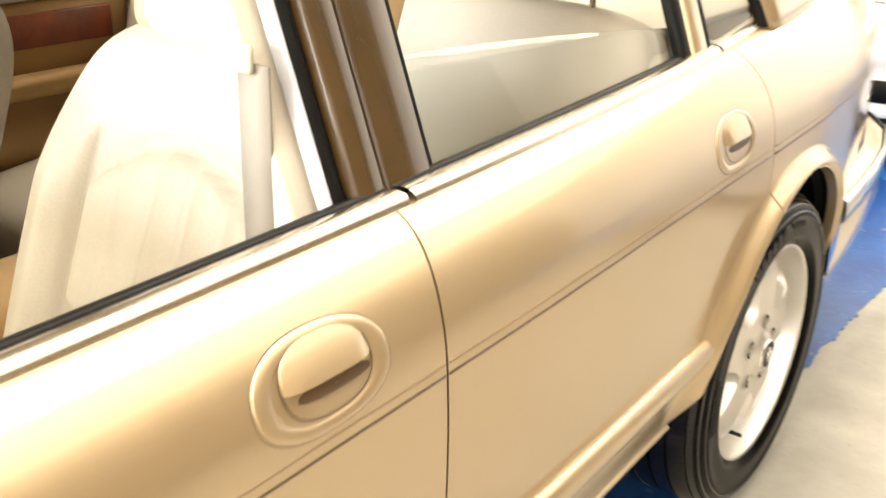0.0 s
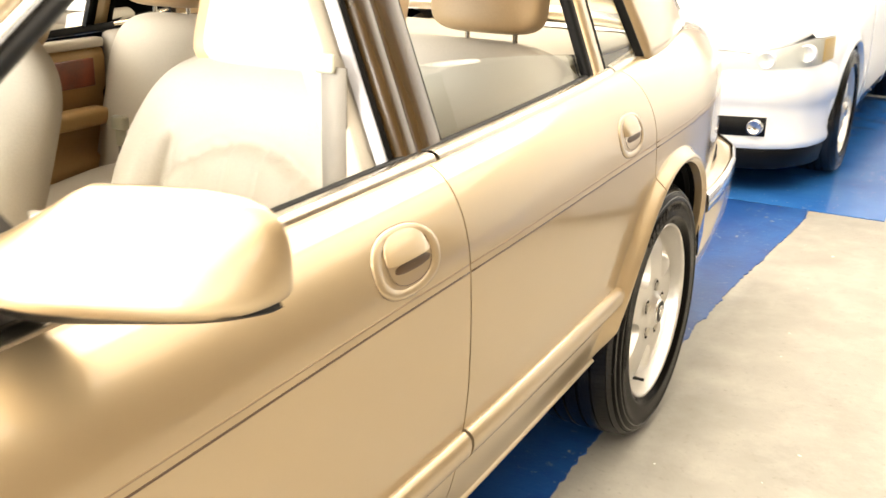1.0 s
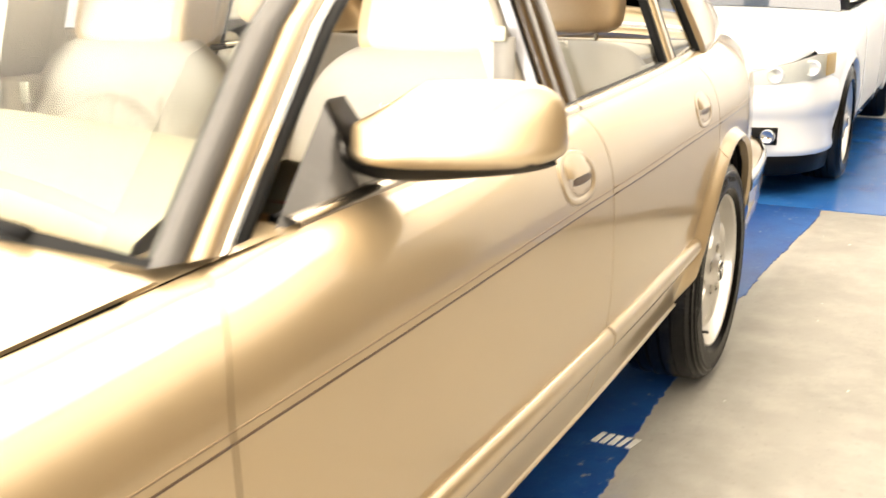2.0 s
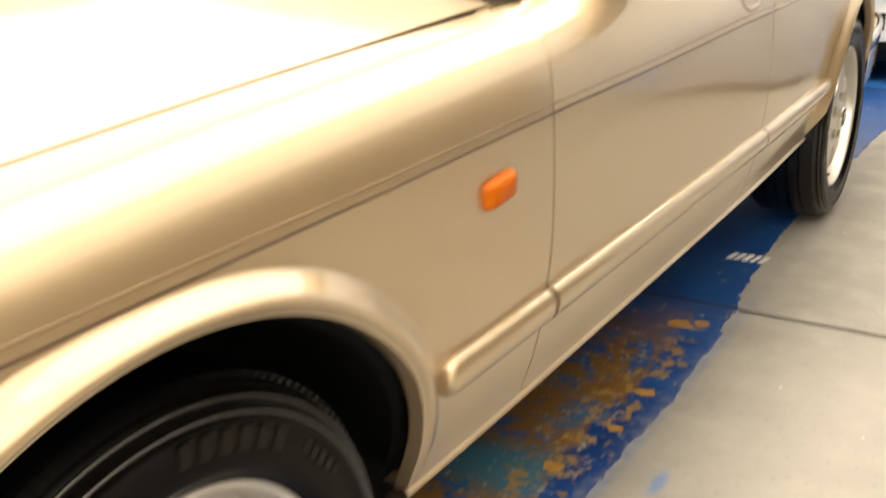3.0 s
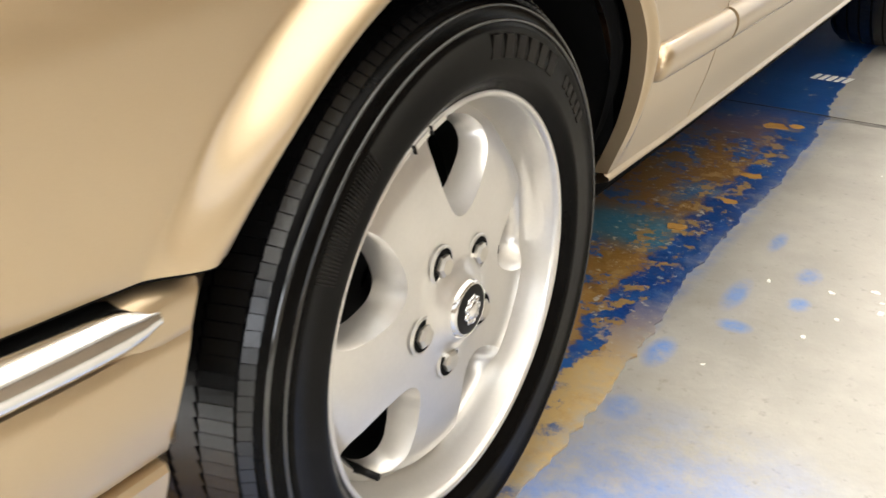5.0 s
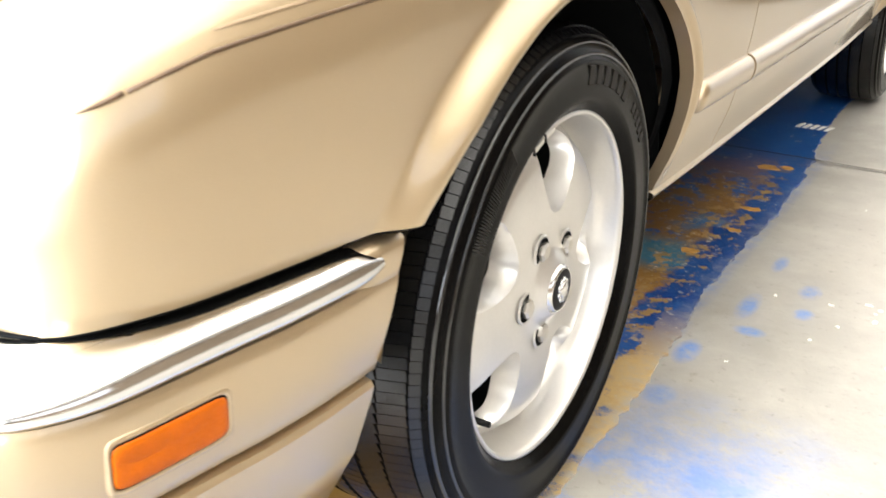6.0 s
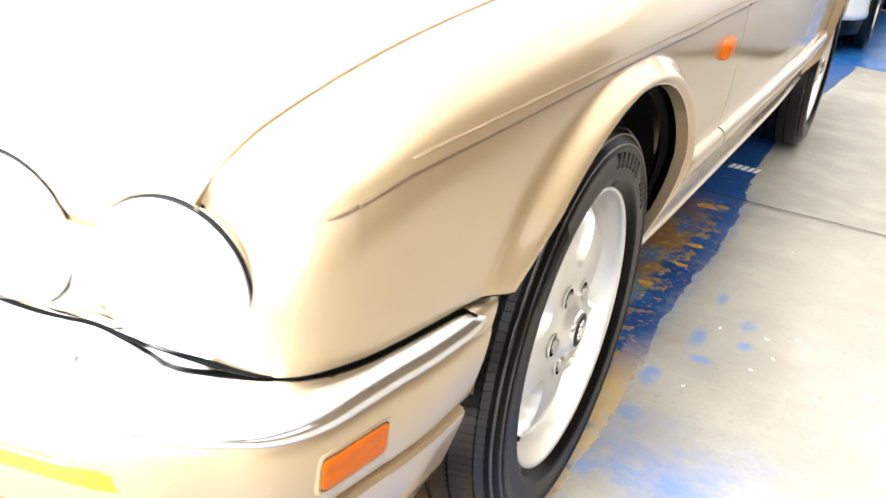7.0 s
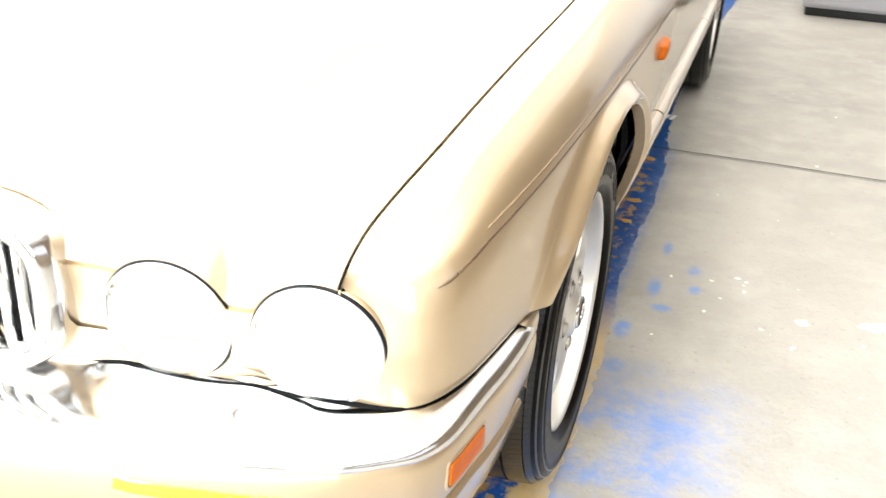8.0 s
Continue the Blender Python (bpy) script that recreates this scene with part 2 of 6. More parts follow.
        for dx, dy, rx, ry in DABS:
            c = over(n, l, c, (0.06, 0.19, 0.55), times(n, l, spot(n, l, co, dx, dy, rx, ry), noise_mask(n, l, co, 22, 0.30, 0.55, 8, 0.72, (dx, dy, 0)), 0.85))
        # Darker band along the bay stands for the car's soft shade.
        c = over(n, l, c, (0.17, 0.155, 0.13), times(n, l, band(n, l, x, 0.80, 0.84, 0.92, 1.15), noise_mask(n, l, co, 3.5, 0.35, 0.65, 6, 0.6, (8, 1, 0)), 0.55))
        rough, grain = 0.62, 0.25
    l.new(c, b.inputs["Base Color"])
    b.inputs["Roughness"].default_value = rough
    bp = n.new("ShaderNodeBump")
    bp.inputs["Strength"].default_value, bp.inputs["Distance"].default_value = grain, 0.003
    l.new(noise_mask(n, l, co, 70, 0.3, 0.7, 5), bp.inputs["Height"])
    l.new(bp.outputs[0], b.inputs["Normal"])
    return m


CONCRETE = floor_material("worn_and_shaded_concrete", False)
BLUE = floor_material("shaded_blue_floor_paint", True)
LIT_BLUE = floor_material("lit_blue_paint", True, True)


# ---- building helpers ----
def part(name, bm, mat, parent=None, label="", smooth=True):
    me = bpy.data.meshes.new(name)
    bmesh.ops.recalc_face_normals(bm, faces=bm.faces[:])
    bm.to_mesh(me)
    bm.free()
    if smooth:
        me.polygons.foreach_set("use_smooth", [True] * len(me.polygons))
    me.materials.append(mat)
    ob = new(name, me)
    if parent is not None:
        ob.parent = parent
    return tagged(ob, label)


def sharp(ob, angle=35):
    me = ob.data
    me.set_sharp_from_angle(angle=radians(angle))
    return ob


def curve1(points):
    """A smooth function through (x, y) pairs, monotone between them."""
    xs, ys = [p[0] for p in points], [p[1] for p in points]
    n = len(xs)
    d = [(ys[i + 1] - ys[i]) / (xs[i + 1] - xs[i]) for i in range(n - 1)]
    m = [d[0]] + [0 if d[i - 1] * d[i] <= 0 else 2 * d[i - 1] * d[i] / (d[i - 1] + d[i]) for i in range(1, n - 1)] + [d[-1]]

    def f(x):
        if x <= xs[0]:
            return ys[0] + m[0] * (x - xs[0])
        if x >= xs[-1]:
            return ys[-1] + m[-1] * (x - xs[-1])
        i = max(k for k in range(n - 1) if xs[k] <= x)
        h = xs[i + 1] - xs[i]
        u = (x - xs[i]) / h
        return (2 * u**3 - 3 * u**2 + 1) * ys[i] + (u**3 - 2 * u**2 + u) * h * m[i] + (3 * u**2 - 2 * u**3) * ys[i + 1] + (u**3 - u**2) * h * m[i + 1]
    return f


def sheet(rows, closed_u=False, closed_v=False):
    """A bmesh from a grid of points."""
    bm = bmesh.new()
    vs = [[bm.verts.new(p) for p in r] for r in rows]
    nu, nv = len(rows), len(rows[0])
    for i in range(nu if closed_u else nu - 1):
        for j in range(nv if closed_v else nv - 1):
            a, b, c, d = vs[i][j], vs[(i + 1) % nu][j], vs[(i + 1) % nu][(j + 1) % nv], vs[i][(j + 1) % nv]
            try:
                bm.faces.new((a, b, c, d))
            except ValueError:
                pass
    return bm


def skirt(bm, offset):
    """Turns the open edges of a panel inwards by a flange."""
    edges = [e for e in bm.edges if e.is_boundary]
    made = bmesh.ops.extrude_edge_only(bm, edges=edges)["geom"]
    for v in made:
        if isinstance(v, bmesh.types.BMVert):
            v.co += Vector(offset)
    return bm


def mirror(bm):
    for v in bm.verts:
        v.co.x = -v.co.x
    bmesh.ops.reverse_faces(bm, faces=bm.faces[:])
    return bm


def box(x0, x1, y0, y1, z0, z1, bevel=0.01, seg=2, bm=None):
    bm = bm or bmesh.new()
    made = bmesh.ops.create_cube(bm, size=1, matrix=Matrix.Translation(((x0 + x1) / 2, (y0 + y1) / 2, (z0 + z1) / 2)) @ Matrix.Diagonal((x1 - x0, y1 - y0, z1 - z0, 1)))
    if bevel:
        vs = set(made["verts"])
        bmesh.ops.bevel(bm, geom=[e for e in bm.edges if e.verts[0] in vs], offset=bevel, segments=seg, profile=0.5, affect="EDGES")
    return bm


def sweep(path, profile, up=(0, 0, 1), closed=False, cap=True):
    """A profile of (out, up) pairs along a path of points; out is to the right of the way."""
    rows = []
    n = len(path)
    for i, p in enumerate(path):
        a, b = Vector(path[max(i - 1, 0)]), Vector(path[min(i + 1, n - 1)])
        t = (b - a).normalized()
        side = Vector(up).cross(t).normalized()
        top = t.cross(side)
        rows.append([Vector(p) + side * o + top * u for o, u in profile])
    bm = sheet(rows, closed_v=closed)
    if cap and closed:
        bm.verts.ensure_lookup_table()
        k = len(profile)
        bm.faces.new([bm.verts[i] for i in range(k)])
        bm.faces.new([bm.verts[(n - 1) * k + i] for i in range(k)][::-1])
    return bm


def lathe(profile, axis_x=True, seg=48, centre=(0, 0, 0), closed=False):
    """Turns (radius, along) pairs round the x axis (or the z axis)."""
    rows = []
    cx, cy, cz = centre
    for k in range(seg):
        a = 2 * math.pi * k / seg
        rows.append([(cx + s, cy + r * math.cos(a), cz + r * math.sin(a)) if axis_x else (cx + r * math.cos(a), cy + r * math.sin(a), cz + s) for r, s in profile])
    return sheet(rows, closed_u=True, closed_v=closed)


# ---- the place ----
def plain(name, bm, mat, label, category):
    return tagged(part(name, bm, mat, None, "", False), label, category, kind="structure")


plain("floor", box(-9, 9, -7, 8.6, -0.2, 0, 0), CONCRETE, "worn grey concrete workshop floor with blue painted bays", "floor")
plain("wall_north", box(-9, 9, 8.6, 8.8, 0, 3.6, 0), WALL, "plain white painted workshop wall", "wall")
# South wall is unseen; its grey keeps the bounce light low.
plain("wall_south", box(-9, 9, -7.2, -7, 0, 3.6, 0), GREYWALL, "unseen closing wall, grey to lower the bounce light", "wall")
# East wall is unseen; its brown gives the flank a dark reflection.
plain("wall_east", box(5.2, 5.4, -0.4, 8.6, 0, 3.6, 0), BROWNWALL, "unseen closing wall, dark brown for the car's reflections", "wall")
# The opening between these two is unseen, added for the fill panel.
plain("wall_east_header", box(5.2, 5.4, -7, -0.403, 2.9, 3.6, 0), BROWNWALL, "plain dark brown wall above an unseen, added opening", "wall")
plain("wall_east_low", box(5.2, 5.4, -7, -0.403, 0, 1.5, 0), BROWNWALL, "plain dark brown wall below an unseen, added opening", "wall")
plain("wall_west", box(-9.2, -9, -7, 8.6, 0, 3.6, 0), WALL, "plain white painted workshop wall", "wall")
plain("ceiling", box(-9.2, 9.2, -7.2, 8.8, 3.6, 3.8, 0), WALL, "plain white workshop ceiling", "ceiling")
# Unseen ceiling rows; the outermost is added to brighten the car's shoulder.
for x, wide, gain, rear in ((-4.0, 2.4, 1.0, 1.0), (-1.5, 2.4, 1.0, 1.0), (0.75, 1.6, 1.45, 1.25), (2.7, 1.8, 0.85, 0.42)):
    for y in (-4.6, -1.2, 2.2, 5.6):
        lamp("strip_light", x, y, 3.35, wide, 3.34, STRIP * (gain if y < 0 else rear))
door_light = lamp("doorway_daylight", -2.6, -6.85, 1.95, 5.4, 2.5, DAY, (0.90, 0.95, 1.0))
door_light.matrix_world = pose(-2.6, -6.85, 1.95, 90, 0, 0)
# Unseen panel by the solid south wall, added to whiten the door mirror.
corner_fill = lamp("added_daylight", 3.4, -6.85, 1.9, 2.4, 2.0, 190.0, (0.92, 0.96, 1.0))
corner_fill.matrix_world = pose(3.4, -6.85, 1.9, 90, 0, 0)
# Unseen panel in the east opening, added for the arch lip's highlight.
bay_fill = lamp("added_daylight", 5.3, -3.4, 2.2, 1.3, 6.0, 55.0, (0.95, 0.97, 1.0))
bay_fill.matrix_world = pose(5.3, -3.4, 2.2, 0, 90, 0)

# ---- the gold saloon ----
car = tagged(new("saloon_car"), "champagne gold saloon car with ivory leather seats, parked", "car")
HALF = curve1([(-0.70, 0.70), (-0.695, 0.722), (-0.69, 0.745), (-0.68, 0.770), (-0.66, 0.797), (-0.635, 0.815), (-0.60, 0.828), (-0.55, 0.838), (-0.34, 0.862), (0, 0.876), (0.3, 0.882), (0.7, 0.886), (1.8, 0.884), (2.4, 0.872), (2.9, 0.856), (3.2, 0.835), (3.45, 0.80), (3.75, 0.735), (4.0, 0.64), (4.08, 0.57)])
CREASE = curve1([(-0.70, 0.664), (-0.635, 0.678), (-0.55, 0.702), (-0.3, 0.729), (0, 0.744), (0.3, 0.75), (0.6, 0.757), (1.05, 0.762), (1.66, 0.772), (2.6, 0.776), (4.1, 0.765)])
BELOW = curve1([(0.15, -0.085), (0.34, -0.048), (0.42, -0.024), (0.5, -0.009), (0.6, 0), (0.68, 0.001), (0.8, -0.003)])
TOPX = curve1([(-0.70, 0.695), (-0.65, 0.704), (-0.47, 0.743), (-0.2, 0.759), (0.1, 0.768), (0.4, 0.770), (0.75, 0.777), (0.9, 0.79), (1.8, 0.792), (2.5, 0.775), (2.9, 0.735), (3.3, 0.69), (3.75, 0.62), (4.0, 0.55), (4.08, 0.5)])
TOPZ = curve1([(-0.70, 0.68), (-0.65, 0.716), (-0.47, 0.786), (-0.2, 0.825), (0.1, 0.850), (0.4, 0.868), (0.75, 0.889), (0.9, 0.898), (1.8, 0.916), (2.5, 0.932), (2.9, 0.945), (3.3, 0.95), (3.9, 0.93), (4.08, 0.86)])
SILL = 0.34
AXLES = (0.0, 2.87)
HUB_Z, ARCH, ARCH_Z = 0.326, {0.0: 0.396, 2.87: 0.372}, {0.0: 0.382, 2.87: 0.378}


def arch_floor(y):
    """The lower edge of the side panels: the sill, the wheel arch, or the bumper's top."""
    if y < -0.3435:
        return 0.523
    for a in AXLES:
        if abs(y - a) < ARCH[a] - 1e-6:
            return max(0.523 if y < -0.335 else SILL, HUB_Z + ARCH_Z[a] * math.sqrt(1 - ((y - a) / ARCH[a]) ** 2))
    return SILL


END = radians(78)


def shoulder(y):
    """Towards the nose the flank already leans in at the crease: the angle there, and the lean."""
    u = min(1, max(0, (0.05 - y) / 0.6))
    a0 = radians(10) * u * u * (3 - 2 * u)
    if a0 < 1e-4:
        return 0.0, 0.0
    zc = CREASE(y)
    run = (HALF(y) + BELOW(zc) - TOPX(y)) / (math.cos(a0) - math.cos(END))
    rise = (TOPZ(y) - zc - 0.004) / (math.sin(END) - math.sin(a0))
    return a0, min(0.5, run * math.sin(a0) / (rise * math.cos(a0)))


def arc(y, zc, w, f, a0):
    """A place on the shoulder between the crease and the belt: f from 0 to 1."""
    a = a0 + (END - a0) * f
    xs, zs = TOPX(y), TOPZ(y)
    return (xs + (w - xs) * (math.cos(a) - math.cos(END)) / (math.cos(a0) - math.cos(END)),
            zc + 0.004 + (zs - zc - 0.004) * (math.sin(a) - math.sin(a0)) / (math.sin(END) - math.sin(a0)))


def side(y, z):
    """Half width of the body below the crease."""
    x = HALF(y) + BELOW(z)
    if y < 0.05:
        t = min(1, max(0, (z - CREASE(y) + 0.05) / 0.05))
        x -= shoulder(y)[1] * 0.025 * t * t
    if y < -0.37 and z < 0.541:
        x -= 0.003 * min(1, (-0.37 - y) / 0.06) * ((0.541 - z) / 0.018) ** 2
    for a in AXLES:
        q = max(0.05, math.hypot((y - a) / ARCH[a], (z - HUB_Z) / ARCH_Z[a]))
        d = (1 - 1 / q) * math.hypot(y - a, z - HUB_Z)
        if -0.01 < d < 0.12 and z > 0.34:
            fade = min(1, (z - 0.34) / (0.07 if a > 1 or y < 0 else 0.20)) * (0.6 + 0.4 * min(1, max(0, (z - 0.505) / 0.10)) if y < -0.1 else 1)
            x += fade * (0.031 * (0.5 + 0.5 * math.cos(math.pi * min(1, max(0, (d - 0.008) / (0.042 - 0.016 * math.exp(-(((y - a) / 0.17) ** 2))))))) ** 0.8 - 0.011 * math.exp(-(d / 0.008) ** 2))
    return x


LOW = 64


def column(y, floor_z=None, low_rows=LOW, top=True, z_low=None):
    """Points of the body's side up one station, from its lower edge over the crease to the belt."""
    zc, zf = CREASE(y), arch_floor(y) if floor_z is None else floor_z
    pts = []
    for k in range(low_rows + 1):
        u = k / low_rows
        z = zf + (zc - 0.007 - zf) * (u * 0.55 + 0.45 * u**2.2)
        pts.append((side(y, z), y, z))
    w = side(y, zc)
    a0, lean = shoulder(y)
    pts += [(side(y, zc - 0.003), y, zc - 0.003), (w - 0.001 * lean, y, zc + 0.001), (w - 0.0005 - 0.004 * lean, y, zc + 0.004)]
    if top:
        for k in range(1, 15):
            x, z = arc(y, zc, w - 0.001 - 0.004 * lean, k / 14, a0)
            pts.append((x, y, z))
    return pts


def stations(y0, y1, step=0.03):
    """Stations along the car, denser round the wheel arches."""
    ys = {round(y0, 4), round(y1, 4)}
    k = math.ceil(y0 / step)
    while k * step < y1:
        ys.add(round(k * step, 4))
        k += 1
    for a in AXLES:
        for j in range(161):
            y = a + (ARCH[a] + 0.07) * (1 - j / 80)
            if abs(y - a) < ARCH[a] - 0.02:
                y = a + (ARCH[a] - 0.02) * math.cos(math.pi * (1 - (y - a) / (ARCH[a] - 0.02)) / 2)
            if y0 < y < y1:
                ys.add(round(y, 4))
        for e in (-0.0015, 0.0015):
            for s in (-1, 1):
                y = a + s * (ARCH[a] + e)
                if y0 < y < y1:
                    ys.add(round(y, 4))
    ys = sorted(ys)
    return [y for i, y in enumerate(ys) if i == 0 or i == len(ys) - 1 or (y - ys[i - 1] > 0.0012 and y1 - y > 0.002)]


def panel(y0, y1, lean0=None, lean1=None, ahead=()):
    """A body panel between two seams, each bending back above a height."""
    rows = list(ahead)
    for y in stations(y0, y1):
        u = (y - y0) / (y1 - y0)
        row = column(y)
        rows.append([(p[0], p[1] + (lean0[0] * max(0.0, p[2] - lean0[1]) ** 2 * (1 - u) ** 4 if lean0 else 0) + (lean1[0] * max(0.0, p[2] - lean1[1]) ** 2 * u**4 if lean1 else 0), p[2]) for p in row])
    bm = sheet(rows)
    if ahead:
        lamp_holes(bm)
    made = bmesh.ops.extrude_edge_only(bm, edges=[e for e in bm.edges if e.is_boundary])["geom"]
    for v in made:
        if isinstance(v, bmesh.types.BMVert):
            upper = v.co.z > TOPZ(max(-0.70, v.co.y)) - 0.012 and v.co.y < 0.75
            front = v.co.y < -0.63
            v.co += Vector((-0.003, 0.0, -0.02) if upper else (-0.004, 0.012, -0.001) if front else (-0.02, 0, -0.002))
    return bm


def both(name, make, mat, parents=None, label=""):
    """A part on the left side and its mirror image on the right."""
    out = []
    for s in (1, -1):
        bm = make()
        out.append(part(name, mirror(bm) if s < 0 else bm, mat, parents[0 if s > 0 else 1] if parents else car, label))
    return out


LAMPS = ((0.668, -0.686, 0.590, 0.0815), (0.481, -0.707, 0.594, 0.0815))
FRONT_Y = -0.62


def nose_y(x, z):
    """The front face between and round the lamps."""
    return -0.693 - 0.050 * (1 - min(1, abs(x) / 0.68) ** 2) - 0.08 * (z - 0.597)


def edge_low(x):
    """The level part of the bonnet's front edge, higher beside the grille."""
    u = min(1, max(0, (0.50 - abs(x)) / 0.10))
    return 0.630 + 0.030 * u * u * (3 - 2 * u)


def edge_z(x):
    """The bonnet's front edge: a level line that rises over each lamp."""
    z = edge_low(x)
    for lx, ly, lz, lr in LAMPS:
        d = abs(abs(x) - lx)
        if d < 1.045 * lr:
            z = max(z, lz + math.sqrt((1.045 * lr) ** 2 - d * d))
    return z


def bezier(p0, t0, t1, p1, n):
    """Points of a cubic from p0, leaving along t0, to p1, arriving along t1."""
    a, b, c, d = Vector(p0), Vector(p0) + Vector(t0), Vector(p1) - Vector(t1), Vector(p1)
    return [a * (1 - u) ** 3 + b * 3 * u * (1 - u) ** 2 + c * 3 * u * u * (1 - u) + d * u**3 for u in [k / n for k in range(n + 1)]]


def lamp_holes(bm):
    """Opens a panel where the lamps sit."""
    gone = []
    for f in bm.faces:
        for lx, ly, lz, lr in LAMPS:
            if all(math.hypot(abs(v.co.x) - lx, v.co.z - lz) < lr and v.co.y < -0.6 for v in f.verts):
                gone.append(f)
                break
    bmesh.ops.delete(bm, geom=gone, context="FACES")
    return bm


SEAM_END = (0.699, nose_y(0.699, 0.675) - 0.001, 0.675)
SEAM_T0 = tuple(v * 0.030 / 0.01 for v in (TOPX(FRONT_Y - 0.01) - TOPX(FRONT_Y), -0.01, TOPZ(FRONT_Y - 0.01) - TOPZ(FRONT_Y)))
SEAM_T1 = (-0.001, -0.022, -0.024)


def wrap():
    """The front of the fender, turning round the corner to the outer lamp: columns from the lamp backwards."""
    col, nxt = column(FRONT_Y), column(FRONT_Y + 0.012)
    n = len(col)
    lines = []
    for i, (p, q) in enumerate(zip(col, nxt)):
        t0 = (Vector(p) - Vector(q)).normalized()
        low, high = col[0][2], TOPZ(FRONT_Y)
        s = (p[2] - low) / (high - low)
        top = max(0.0, (s - 0.40) / 0.60) ** 1.4
        z1 = 0.5135 + (0.675 - 0.5135) * s
        x1 = 0.655 + 0.044 * s**2
        p1 = Vector((x1, nose_y(x1, z1), z1)) if i < n - 1 else Vector(SEAM_END)
        a = (t0 * 0.060).lerp(Vector(SEAM_T0), top)
        b = Vector((-0.115, -0.004, 0.0)).lerp(Vector(SEAM_T1), top)
        lines.append(bezier(p, a, b, p1, 26))
    return [[line[k] for line in lines] for k in range(26, 0, -1)]


FRONT_SEAM, MID_SEAM = (6.3, 0.765), (1.8, 0.80)
PANELS = (("front_fender", FRONT_Y, 0.6885, None, FRONT_SEAM), ("front_door", 0.692, 1.779, FRONT_SEAM, MID_SEAM), ("rear_door", 1.7825, 2.70, MID_SEAM, None), ("rear_quarter", 2.7035, 4.08, None, None))
panels = {}
for name, y0, y1, l0, l1 in PANELS:
    panels[name] = both(name, lambda: panel(y0, y1, l0, l1, wrap() if name == "front_fender" else ()), PAINT)
    for ob in panels[name]:
        sharp(ob, 40)
FENDER, FDOOR, RDOOR, QUARTER = (panels[k[0]] for k in PANELS)


# Black sheet behind the panels gives the open seams their shade.
def backing():
    rows = []
    for y in stations(-0.56, 4.0, 0.05):
        rows.append([(p[0] - 0.045, p[1], p[2] - 0.012) for p in column(y)[::3]])
    return sheet(rows)


both("seam_shade_shell", backing, UNDER_AND_SHADE)


def liner(a):
    """The dark inner skin of a wheel arch."""
    rows = []
    for k in range(33):
        t = radians(5 + 170 * k / 32)
        ry, rz = ARCH[a] + 0.008, ARCH_Z[a] + 0.010
        rows.append([(x, a + ry * f * math.cos(t), HUB_Z + rz * f * math.sin(t)) for x, f in ((0.84, 0.99), (0.83, 1.0), (0.7, 1.0), (0.5, 1.0), (0.48, 0.6), (0.48, 0.0))])
    return sheet(rows)


for a in AXLES:
    both("arch_liner", lambda: liner(a), UNDER_AND_SHADE)
part("underbody", box(-0.47, 0.47, -0.66, 4.0, 0.19, 0.36, 0.03), UNDER_AND_SHADE, car)
# Unseen pan, hung low to block light from beneath the car.
part("floor_pan_blocker", box(-0.70, 0.70, 0.44, 2.46, 0.165, 0.335, 0.02), UNDER_AND_SHADE, car)
part("firewall", box(-0.72, 0.72, 0.42, 0.46, 0.3, 0.86, 0.01), UNDER_AND_SHADE, car)


# ---- sill strip under the doors ----
def sill():
    path = [(side(y, 0.34) - 0.006, y, 0.338) for y in [0.397 + 0.02 * k for k in range(106)] if y < 2.506]
    return sweep(path[::-1], [(-0.03, 0.006), (0.0, 0.004), (0.001, -0.002), (0.006, -0.0035), (0.0085, -0.0055), (0.0085, -0.0085), (0.005, -0.0105), (-0.03, -0.022)])


both("sill", sill, PAINT)


# ---- painted coach lines along the shoulder ----
def coach_line(y0, y1, up, high):
    rows = []
    n = int((y1 - y0) / 0.03)
    for k in range(n + 1):
        y = y0 + (y1 - y0) * k / n
        h = high * (min(1.0, max(0.1, (y + 0.56) / 0.04)) if up > 0.005 else 1.0)
        z = CREASE(y) + up
        rows.append([(skin(y, z - h / 2) + 0.0006, y, z - h / 2), (skin(y, z) + 0.0008, y, z), (skin(y, z + h / 2) + 0.0006, y, z + h / 2)])
    return skirt(sheet(rows), (-0.002, 0, 0))


def skin(y, z):
    """Half width of the body above or below the crease."""
    zc = CREASE(y)
    if z < zc + 0.004:
        return side(y, z)
    a0, lean = shoulder(y)
    u = min(0.995, (z - zc - 0.004) / (TOPZ(y) - zc - 0.004))
    a = math.asin(math.sin(a0) + u * (math.sin(END) - math.sin(a0)))
    return arc(y, zc, side(y, zc) - 0.001 - 0.004 * lean, (a - a0) / (END - a0), a0)[0]


for where, y0, y1 in ((FENDER, -0.618, 0.688), (FDOOR, 0.693, 1.778), (RDOOR, 1.7835, 2.699), (QUARTER, 2.705, 3.6)):
    both("coach_line", lambda: coach_line(y0, y1, -0.001, 0.0030), LINE_AND_SHADE, where, "thin dark brown coach line")
    both("coach_line", lambda: coach_line(max(y0, -0.55), y1, 0.011, 0.0026), LINE_PALE, where, "thin faint tan coach line")


def line_ahead():
    """The coach line's front end, on the turned part of the fender."""
    cols = wrap()[-6:] + [column(FRONT_Y)]
    rows = []
    for k, c in enumerate(cols):
        h = 0.15 + 0.85 * min(1, k / 3)
        a, b = Vector(c[LOW + 1]), Vector(c[LOW + 2])
        mid, half = (a + b) / 2 + Vector((0, 0, 0.0005)), (b - a) * (0.375 * h)
        out = Vector((0.0007, -0.0007, 0))
        rows.append([mid - half + out, mid + out * 1.2, mid + half + out])
    return skirt(sheet(rows), (-0.0015, 0.0015, 0))


